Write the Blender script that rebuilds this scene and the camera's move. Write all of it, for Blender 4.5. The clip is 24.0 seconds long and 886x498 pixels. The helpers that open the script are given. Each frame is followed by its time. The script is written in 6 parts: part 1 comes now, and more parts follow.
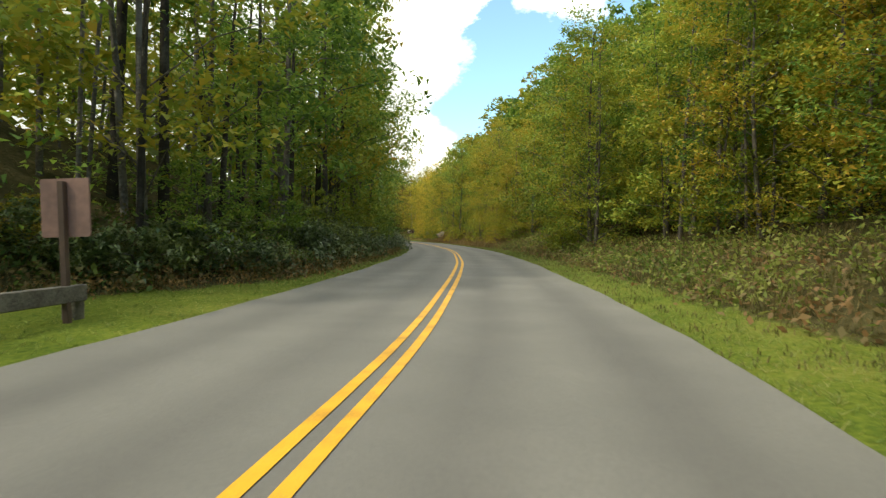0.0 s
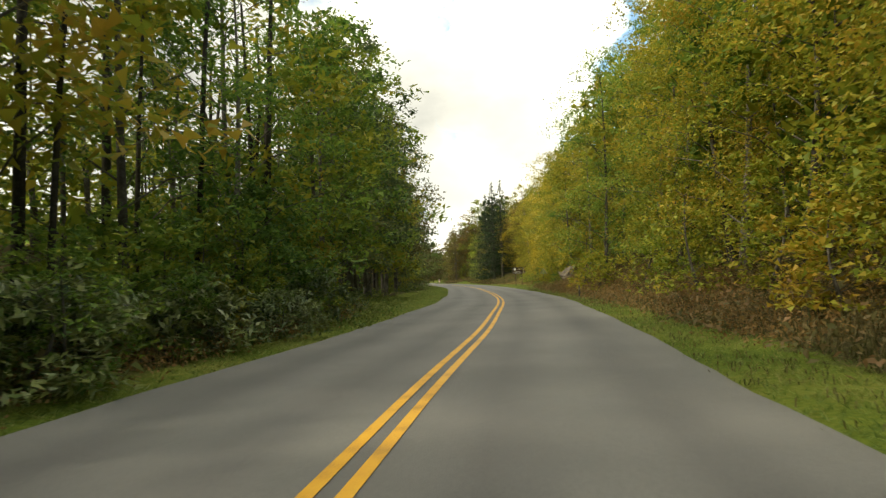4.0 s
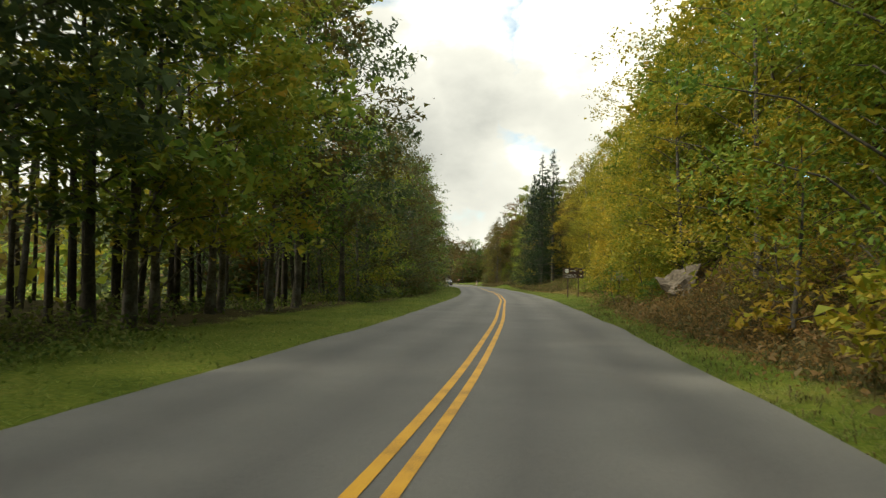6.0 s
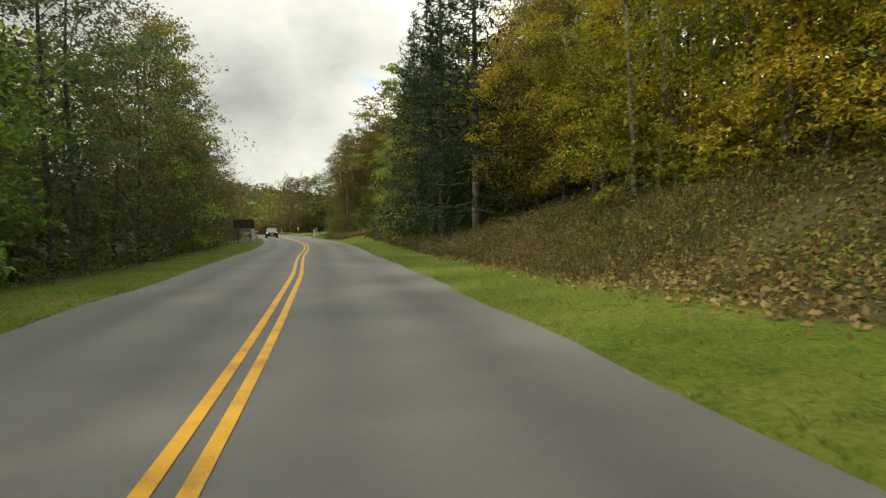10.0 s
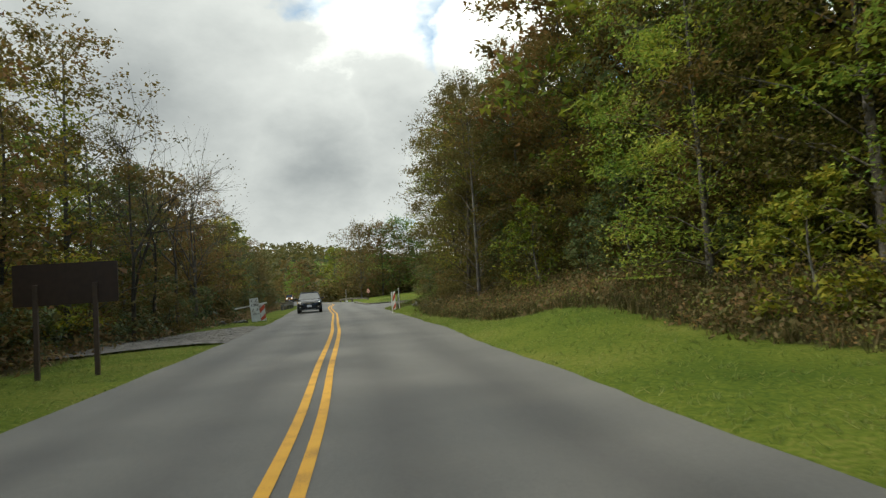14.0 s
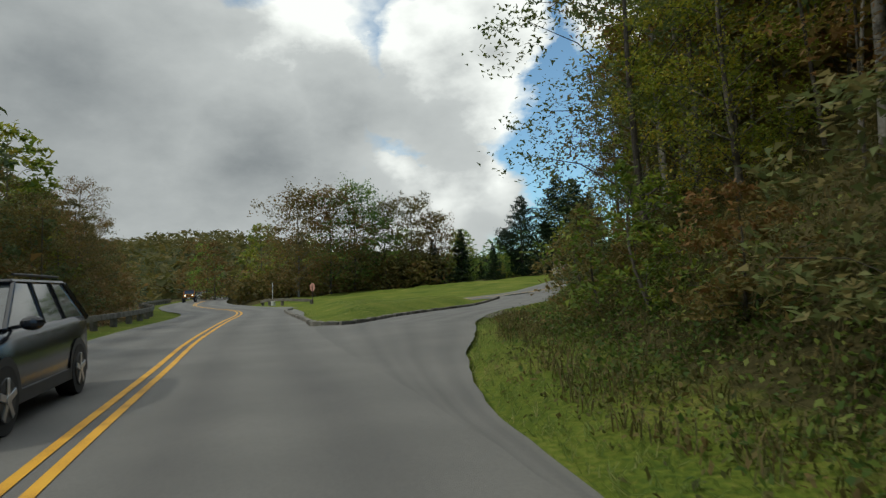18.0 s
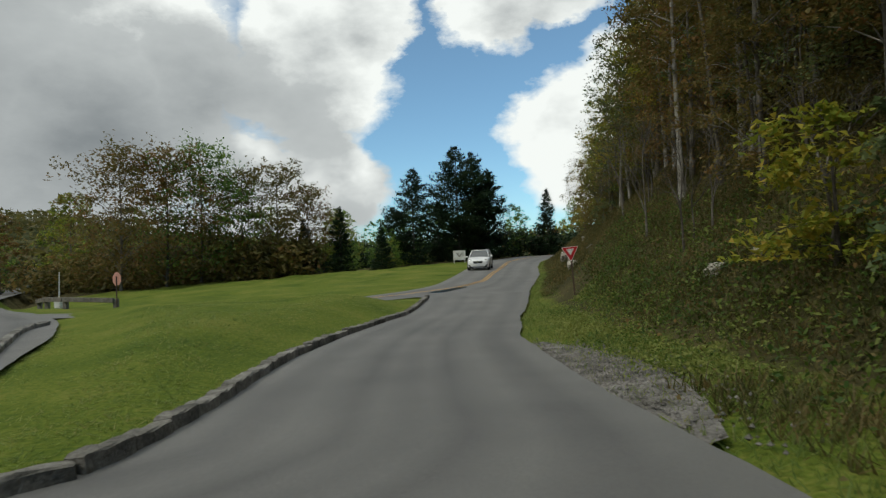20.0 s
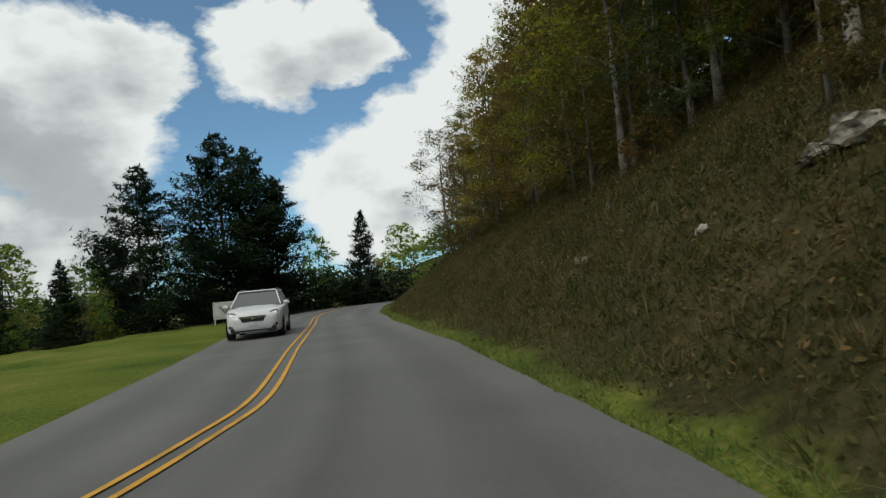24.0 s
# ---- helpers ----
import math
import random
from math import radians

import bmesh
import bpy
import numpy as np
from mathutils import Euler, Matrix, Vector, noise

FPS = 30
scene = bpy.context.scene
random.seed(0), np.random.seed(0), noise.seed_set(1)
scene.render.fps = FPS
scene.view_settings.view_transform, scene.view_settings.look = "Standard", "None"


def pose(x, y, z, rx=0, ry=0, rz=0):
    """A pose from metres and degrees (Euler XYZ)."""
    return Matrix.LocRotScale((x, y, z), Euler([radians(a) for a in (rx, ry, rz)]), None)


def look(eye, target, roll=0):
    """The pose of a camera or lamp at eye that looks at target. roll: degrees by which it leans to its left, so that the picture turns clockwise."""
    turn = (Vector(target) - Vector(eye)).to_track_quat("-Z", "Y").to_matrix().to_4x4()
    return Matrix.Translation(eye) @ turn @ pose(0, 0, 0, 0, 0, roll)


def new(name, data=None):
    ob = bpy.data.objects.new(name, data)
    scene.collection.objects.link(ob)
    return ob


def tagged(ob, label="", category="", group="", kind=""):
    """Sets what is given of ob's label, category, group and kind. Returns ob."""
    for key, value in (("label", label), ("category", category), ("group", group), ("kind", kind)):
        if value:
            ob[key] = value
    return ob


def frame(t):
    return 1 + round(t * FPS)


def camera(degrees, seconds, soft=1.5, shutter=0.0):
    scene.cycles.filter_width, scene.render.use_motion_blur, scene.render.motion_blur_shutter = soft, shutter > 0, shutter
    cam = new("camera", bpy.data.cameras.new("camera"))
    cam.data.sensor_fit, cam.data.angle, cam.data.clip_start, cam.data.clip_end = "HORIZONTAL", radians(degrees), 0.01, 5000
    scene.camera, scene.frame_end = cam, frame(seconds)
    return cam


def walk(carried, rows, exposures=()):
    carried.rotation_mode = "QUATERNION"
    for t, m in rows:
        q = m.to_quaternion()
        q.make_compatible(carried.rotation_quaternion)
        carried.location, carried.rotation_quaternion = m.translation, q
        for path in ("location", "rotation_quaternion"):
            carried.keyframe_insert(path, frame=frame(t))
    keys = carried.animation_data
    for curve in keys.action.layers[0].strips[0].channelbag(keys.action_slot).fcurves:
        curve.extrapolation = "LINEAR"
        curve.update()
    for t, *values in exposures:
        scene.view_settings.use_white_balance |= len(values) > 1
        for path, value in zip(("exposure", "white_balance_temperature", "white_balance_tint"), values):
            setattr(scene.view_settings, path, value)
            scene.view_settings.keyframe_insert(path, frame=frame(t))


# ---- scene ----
cam = camera(72.0, 24.0, soft=1.3, shutter=0.08)
# seconds, eye, yaw to the left of +y, pitch up, lean
PATH = [
    (0, (0.00, 0.00, 1.28), 6.5, -1.3, 0.8),
    (0.5, (-0.02, 7.32, 1.28), 8.6, 1.2, 0.8),
    (1, (-0.21, 14.39, 1.26), 10.4, 0.8, -0.3),
    (1.5, (-0.57, 21.27, 1.28), 12.5, 1.3, 1.1),
    (2, (-1.05, 28.14, 1.30), 14.1, 1.7, 0.5),
    (2.5, (-1.75, 35.09, 1.30), 15.6, 2.1, 0.1),
    (3, (-2.56, 42.17, 1.30), 17.2, 2.4, -0.1),
    (3.5, (-3.55, 49.35, 1.30), 18.8, 2.8, -0.2),
    (4, (-4.85, 56.57, 1.27), 20.0, 2.8, -2.1),
    (4.5, (-6.33, 63.76, 1.28), 21.0, 2.4, -1.6),
    (5, (-7.85, 70.85, 1.27), 22.3, 2.2, -0.8),
    (5.5, (-9.47, 77.87, 1.29), 23.5, 2.5, 0.4),
    (6, (-11.17, 84.72, 1.30), 25.3, 2.9, 0.8),
    (6.5, (-12.95, 91.33, 1.30), 26.6, 2.2, 1.1),
    (7, (-14.87, 97.77, 1.28), 27.5, 2.1, -0.4),
    (7.5, (-16.94, 104.16, 1.29), 27.9, 0.9, 0.5),
    (8, (-19.09, 110.47, 1.29), 28.5, 0.7, 0.6),
    (8.5, (-21.21, 116.52, 1.31), 28.6, 0.4, 2.0),
    (9, (-23.39, 122.53, 1.34), 20.9, 1.3, -1.1),
    (9.5, (-25.81, 128.53, 1.31), 17.3, -2.0, -4.2),
    (10, (-28.29, 134.46, 1.33), 12.2, -2.1, -0.9),
    (10.5, (-30.71, 140.28, 1.32), 17.1, -0.6, -5.7),
    (11, (-33.16, 145.94, 1.33), 17.9, 1.6, -1.4),
    (11.5, (-35.61, 151.45, 1.31), 19.5, 2.1, -3.0),
    (12, (-38.09, 156.85, 1.30), 19.1, 2.3, -1.5),
    (12.5, (-40.56, 162.29, 1.30), 18.8, 2.6, -0.9),
    (13, (-42.97, 167.89, 1.30), 18.4, 2.8, -1.4),
    (13.5, (-45.56, 173.56, 1.30), 18.1, 3.0, -2.8),
    (14, (-48.28, 179.21, 1.31), 19.1, 3.5, -4.0),
    (14.5, (-50.88, 184.53, 1.31), 19.4, 4.0, -4.1),
    (15, (-53.47, 189.55, 1.31), 19.8, 3.9, -4.5),
    (15.5, (-55.95, 194.34, 1.30), 20.3, 4.2, -4.9),
    (16, (-58.37, 198.96, 1.30), 20.5, 3.9, -5.8),
    (16.5, (-60.73, 203.40, 1.30), 18.7, 3.7, -3.2),
    (17, (-62.93, 207.58, 1.30), 17.5, 3.2, -5.7),
    (17.5, (-65.01, 211.56, 1.30), 16.5, 3.4, -5.0),
    (18, (-66.93, 215.42, 1.35), 13.4, 3.1, -2.5),
    (18.5, (-68.64, 219.25, 1.43), 10.3, 2.8, -1.4),
    (19, (-70.13, 223.16, 1.50), 7.2, 2.5, -1.9),
    (19.5, (-71.38, 227.22, 1.50), 4.1, 2.2, -3.6),
    (20, (-72.35, 231.41, 1.43), 0.7, 1.6, -2.2),
    (20.5, (-72.97, 235.53, 1.36), -5.2, 2.7, -2.8),
    (21, (-73.18, 239.47, 1.29), -8.7, 3.0, -4.5),
    (21.5, (-73.10, 243.42, 1.22), -11.3, 3.6, -4.2),
    (22, (-72.73, 247.45, 1.17), -14.7, 3.5, -6.5),
    (22.5, (-72.27, 251.34, 1.14), -17.1, 3.9, -5.7),
    (23, (-71.89, 254.77, 1.18), -18.7, 4.8, -5.9),
    (23.5, (-71.31, 258.21, 1.26), -19.3, 5.1, -5.2),
    (24, (-70.54, 261.77, 1.36), -19.1, 5.4, -6.0),
]


def aim(eye, yaw, pitch, lean):
    a, b = radians(yaw), radians(pitch)
    ahead = Vector((-math.sin(a) * math.cos(b), math.cos(a) * math.cos(b), math.sin(b)))
    return look(eye, Vector(eye) + ahead * 4, lean)


EXPOSURES = [(0, 0.15, 7500, 1), (1, 0.15, 7600, 2), (4, 0.05, 7900, 2), (5, -0.12, 7800, 2), (7, -0.25, 7500, 1), (8, -0.1, 7600, 1), (9, -0.12, 7600, 2), (10, -0.2, 7500, 2), (11, -0.45, 6600, -2), (14, -0.45, 6800, 1), (16, -0.55, 6700, 2), (17, -0.85, 6600, 2), (20, -1.12, 6500, 3), (22, -1.32, 6400, 3), (24, -1.32, 6400, 3)]
walk(cam, [(t, aim(eye, yaw, pitch, lean)) for t, eye, yaw, pitch, lean in PATH], EXPOSURES)

# ---- sky and sun: broken cloud, sun to the west, veiled ----
SUN_AZ, SUN_EL = radians(-132), radians(46)
world = bpy.data.worlds.new("sky")
scene.world = world
world.use_nodes = True
wn, wl = world.node_tree.nodes, world.node_tree.links
wn.clear()


def wnode(kind, **values):
    n = wn.new(kind)
    for k, v in values.items():
        n.inputs[k].default_value = v
    return n


def wmath(op, a, b):
    n = wn.new("ShaderNodeMath")
    n.operation = op
    for k, v in enumerate((a, b)):
        if isinstance(v, (int, float)):
            n.inputs[k].default_value = v
        else:
            wl.new(v, n.inputs[k])
    return n.outputs[0]


sky = wn.new("ShaderNodeTexSky")
sky.sky_type = "NISHITA"
sky.sun_disc = False
sky.sun_elevation, sky.sun_rotation = SUN_EL, SUN_AZ
sky.altitude = 1000
coord = wn.new("ShaderNodeTexCoord")
split = wn.new("ShaderNodeSeparateXYZ")
wl.new(coord.outputs["Generated"], split.inputs[0])
flat = wn.new("ShaderNodeVectorMath")
flat.operation = "MULTIPLY"
flat.inputs[1].default_value = (1.0, 1.0, 1.7)
wl.new(coord.outputs["Generated"], flat.inputs[0])
big = wnode("ShaderNodeTexNoise", Scale=2.3, Detail=8.0, Roughness=0.5, Distortion=0.1)
big.noise_dimensions = "3D"
shift = wn.new("ShaderNodeVectorMath")
shift.inputs[1].default_value = (3.1, 7.4, 0.0)
wl.new(flat.outputs[0], shift.inputs[0])
wl.new(shift.outputs[0], big.inputs["Vector"])
# heaped clouds: azimuth east of north, elevation and reach in degrees
HEAPS = [(-12.5, 18.4, 8.5), (-7.5, 21.5, 5), (-28, 15, 11), (-38, 13, 10), (-46, 20, 12), (-25, 20, 5), (-11.5, 7.0, 6.5), (-17, 6.5, 6), (4.5, 24, 6), (12, 25, 4.5), (12.5, 11, 7), (18, 14, 6.5), (24, 19, 7), (28, 26, 7)]
puff = wnode("ShaderNodeTexNoise", Scale=6.0, Detail=8.0, Roughness=0.62)
wl.new(shift.outputs[0], puff.inputs["Vector"])
bend = wn.new("ShaderNodeVectorMath")
bend.operation = "SUBTRACT"
wl.new(puff.outputs["Color"], bend.inputs[0])
bend.inputs[1].default_value = (0.5, 0.5, 0.5)
warp = wn.new("ShaderNodeVectorMath")
warp.operation = "MULTIPLY_ADD"
wl.new(bend.outputs[0], warp.inputs[0])
warp.inputs[1].default_value = (0.17, 0.17, 0.15)
wl.new(coord.outputs["Generated"], warp.inputs[2])
heap = None
for az_, el_, reach_ in HEAPS:
    c_ = (math.sin(radians(az_)) * math.cos(radians(el_)), math.cos(radians(az_)) * math.cos(radians(el_)), math.sin(radians(el_)))
    gap_ = wn.new("ShaderNodeVectorMath")
    gap_.operation = "DISTANCE"
    wl.new(warp.outputs[0], gap_.inputs[0])
    gap_.inputs[1].default_value = c_
    one = wmath("SUBTRACT", 1.0, wmath("DIVIDE", gap_.outputs["Value"], radians(reach_)))
    heap = one if heap is None else wmath("MAXIMUM", heap, one)
# elsewhere a broken cover that thickens towards the north-west
west = wmath("MULTIPLY", wmath("SUBTRACT", wmath("MULTIPLY", split.outputs[0], -1.0), 0.1), 0.25)
gap_ = wn.new("ShaderNodeVectorMath")
gap_.operation = "DISTANCE"
wl.new(coord.outputs["Generated"], gap_.inputs[0])
gap_.inputs[1].default_value = (0.02, 0.95, 0.30)
away = wmath("MINIMUM", wmath("MULTIPLY", wmath("SUBTRACT", gap_.outputs["Value"], 0.42), 2.0), 0.0)
loose = wmath("ADD", wmath("MULTIPLY", wmath("ADD", wmath("SUBTRACT", big.outputs["Fac"], 0.47), west), 3.0), away)
# extra cloud overhead, out of view, added to brighten the road between the trees
cover = wmath("MAXIMUM", heap, wmath("ADD", loose, wmath("MULTIPLY", wmath("MAXIMUM", wmath("SUBTRACT", split.outputs[2], 0.55), 0.0), 1.2)))
mask = wn.new("ShaderNodeValToRGB")
mask.color_ramp.elements[0].position, mask.color_ramp.elements[1].position = -0.0, 0.20
wl.new(cover, mask.inputs[0])
shade = wn.new("ShaderNodeValToRGB")
el = shade.color_ramp.elements
el[0].position, el[0].color = 0.21, (17.5, 17.5, 17.5, 1)
el[1].position, el[1].color = 1.0, (3.0, 3.3, 3.7, 1)
mid = shade.color_ramp.elements.new(0.36)
mid.color = (9.6, 9.8, 10.1, 1)
fine = wnode("ShaderNodeTexNoise", Scale=3.6, Detail=7.0, Roughness=0.55)
wl.new(shift.outputs[0], fine.inputs["Vector"])
low = wmath("MULTIPLY", wmath("SUBTRACT", 0.30, split.outputs[2]), 0.35)
tint_ = wmath("ADD", wmath("ADD", wmath("MULTIPLY", fine.outputs["Fac"], 1.35), wmath("MULTIPLY", west, 1.15)), wmath("MULTIPLY", cover, 0.15))
# shadowed cloud bases: azimuth, elevation, reach in degrees, depth
BASES = [(-46, 18, 18, 0.7), (-31, 12.5, 9, 0.62), (-21, 15, 7, 0.55), (-23, 10, 7, 0.45), (-33, 24, 6, 0.4), (-13, 12, 6, 0.3), (8, 20, 4, 0.2), (16, 8, 6, 0.2), (-3, 9, 5, 0.3)]
dusk = None
for az_, el_, reach_, deep_ in BASES:
    c_ = (math.sin(radians(az_)) * math.cos(radians(el_)), math.cos(radians(az_)) * math.cos(radians(el_)), math.sin(radians(el_)))
    gap_ = wn.new("ShaderNodeVectorMath")
    gap_.operation = "DISTANCE"
    wl.new(warp.outputs[0], gap_.inputs[0])
    gap_.inputs[1].default_value = c_
    near_ = wmath("MAXIMUM", wmath("SUBTRACT", 1.0, wmath("DIVIDE", gap_.outputs["Value"], radians(reach_))), 0.0)
    one = wmath("MULTIPLY", near_, deep_)
    dusk = one if dusk is None else wmath("MAXIMUM", dusk, one)
wl.new(wmath("MULTIPLY", wmath("ADD", wmath("SUBTRACT", wmath("ADD", tint_, low), 0.38), dusk), 0.62), shade.inputs[0])
mix = wn.new("ShaderNodeMix")
mix.data_type = "RGBA"
wl.new(mask.outputs[0], mix.inputs["Factor"])
haze = wn.new("ShaderNodeMix")
haze.data_type = "RGBA"
haze.inputs["Factor"].default_value = 0.10
haze.inputs["B"].default_value = (7.5, 8.6, 9.6, 1)
clear = wn.new("ShaderNodeVectorMath")
clear.operation = "MULTIPLY"
clear.inputs[1].default_value = (1.9, 2.5, 2.65)
wl.new(sky.outputs[0], clear.inputs[0])
wl.new(clear.outputs[0], haze.inputs["A"])
wl.new(haze.outputs["Result"], mix.inputs["A"])
wl.new(shade.outputs[0], mix.inputs["B"])
back = wn.new("ShaderNodeBackground")
back.inputs[1].default_value = 0.118
wl.new(mix.outputs["Result"], back.inputs[0])
wl.new(back.outputs[0], wn.new("ShaderNodeOutputWorld").inputs[0])

sun = new("sun", bpy.data.lights.new("sun", "SUN"))
sun.data.energy, sun.data.angle, sun.data.color = 2.5, radians(3), (1.0, 0.94, 0.84)
to_sun = Vector((math.sin(SUN_AZ) * math.cos(SUN_EL), math.cos(SUN_AZ) * math.cos(SUN_EL), math.sin(SUN_EL)))
sun.matrix_world = look(to_sun * 50, (0, 0, 0))


# ---- materials ----
def material(name, stops, scale=6.0, rough=0.8, fine_scale=0.0, fine_amount=0.3, bump=0.0, bump_scale=40.0, per=None, per_amount=0.5, metal=0.0, through_light=0.0, detail=5.0, spec=0.3):
    """Noise between the colour stops; per 'island' or 'object' shifts the noise; through_light adds a leaf's translucency."""
    m = bpy.data.materials.new(name)
    m.use_nodes = True
    n, l = m.node_tree.nodes, m.node_tree.links
    b = n["Principled BSDF"]
    b.inputs["Roughness"].default_value, b.inputs["Metallic"].default_value = rough, metal
    b.inputs["Specular IOR Level"].default_value = spec
    c = n.new("ShaderNodeTexCoord")
    geo = n.new("ShaderNodeNewGeometry")
    t = n.new("ShaderNodeTexNoise")
    t.inputs["Scale"].default_value, t.inputs["Detail"].default_value = scale, detail
    l.new(geo.outputs["Position"], t.inputs["Vector"])
    value = t.outputs["Fac"]

    def math_(op, a, b_):
        k = n.new("ShaderNodeMath")
        k.operation = op
        for i, v in enumerate((a, b_)):
            if isinstance(v, (int, float)):
                k.inputs[i].default_value = v
            else:
                l.new(v, k.inputs[i])
        return k.outputs[0]

    if fine_scale:
        f = n.new("ShaderNodeTexNoise")
        f.inputs["Scale"].default_value, f.inputs["Detail"].default_value = fine_scale, 3.0
        l.new(geo.outputs["Position"], f.inputs["Vector"])
        value = math_("ADD", value, math_("MULTIPLY", math_("SUBTRACT", f.outputs["Fac"], 0.5), fine_amount))
    if per in ("island", "both"):
        value = math_("ADD", value, math_("MULTIPLY", math_("SUBTRACT", geo.outputs["Random Per Island"], 0.5), per_amount))
    if per in ("object", "both"):
        info = n.new("ShaderNodeObjectInfo")
        value = math_("ADD", value, math_("MULTIPLY", math_("SUBTRACT", info.outputs["Random"], 0.5), per_amount))
    ramp = n.new("ShaderNodeValToRGB")
    e = ramp.color_ramp.elements
    e[0].position, e[0].color = stops[0][0], (*stops[0][1], 1)
    e[1].position, e[1].color = stops[-1][0], (*stops[-1][1], 1)
    for p, col in stops[1:-1]:
        ramp.color_ramp.elements.new(p).color = (*col, 1)
    l.new(value, ramp.inputs[0])
    l.new(ramp.outputs[0], b.inputs["Base Color"])
    if bump:
        h = n.new("ShaderNodeTexNoise")
        h.inputs["Scale"].default_value, h.inputs["Detail"].default_value = bump_scale, 6.0
        l.new(geo.outputs["Position"], h.inputs["Vector"])
        k = n.new("ShaderNodeBump")
        k.inputs["Strength"].default_value, k.inputs["Distance"].default_value = bump, 0.02
        l.new(h.outputs["Fac"], k.inputs["Height"])
        l.new(k.outputs[0], b.inputs["Normal"])
    if through_light:
        tr = n.new("ShaderNodeBsdfTranslucent")
        l.new(ramp.outputs[0], tr.inputs[0])
        mx = n.new("ShaderNodeMixShader")
        mx.inputs[0].default_value = through_light
        l.new(b.outputs[0], mx.inputs[1])
        l.new(tr.outputs[0], mx.inputs[2])
        l.new(mx.outputs[0], n["Material Output"].inputs[0])
    return m


def plain(name, color, rough=0.5, metal=0.0, spec=0.5, vary=0.12, scale=9.0):
    lo, hi = [v * (1 - vary) for v in color], [min(1, v * (1 + vary)) for v in color]
    return material(name, [(0.35, lo), (0.65, hi)], scale=scale, rough=rough, metal=metal, spec=spec, fine_scale=60.0, fine_amount=0.25)


def leaf_material(name, stops, amount=0.55):
    return material(name, stops, scale=0.35, rough=0.55, per="both", per_amount=amount, through_light=0.45, detail=2.0, spec=0.22)


M_ASPHALT = material("asphalt", [(0.2, (0.136, 0.134, 0.127)), (0.5, (0.165, 0.162, 0.152)), (0.8, (0.200, 0.195, 0.182))], scale=0.5, rough=0.78, fine_scale=30.0, fine_amount=0.55, bump=0.5, bump_scale=160.0, spec=0.35)
def add_tracks(m):
    """Darker wheel tracks and paler crown, along the strip's 'track' value."""
    n, l = m.node_tree.nodes, m.node_tree.links
    b = n["Principled BSDF"]
    src = b.inputs["Base Color"].links[0].from_socket
    at_, geo_, t_ = n.new("ShaderNodeAttribute"), n.new("ShaderNodeNewGeometry"), n.new("ShaderNodeTexNoise")
    at_.attribute_name = "track"
    t_.inputs["Scale"].default_value, t_.inputs["Detail"].default_value = 0.12, 5.0
    l.new(geo_.outputs["Position"], t_.inputs["Vector"])
    k = n.new("ShaderNodeMath")
    k.operation = "MULTIPLY"
    k.use_clamp = True
    l.new(at_.outputs["Fac"], k.inputs[0])
    l.new(t_.outputs["Fac"], k.inputs[1])
    mx = n.new("ShaderNodeMix")
    mx.data_type = "RGBA"
    mx.blend_type = "MULTIPLY"
    l.new(k.outputs[0], mx.inputs["Factor"])
    l.new(src, mx.inputs["A"])
    mx.inputs["B"].default_value = (0.50, 0.50, 0.52, 1)
    l.new(mx.outputs["Result"], b.inputs["Base Color"])
    return m


add_tracks(M_ASPHALT)
M_YELLOW = material("road_paint_yellow", [(0.25, (0.36, 0.19, 0.025)), (0.5, (0.66, 0.34, 0.024)), (0.8, (0.74, 0.41, 0.035))], scale=2.0, rough=0.6, fine_scale=60.0, fine_amount=0.5)


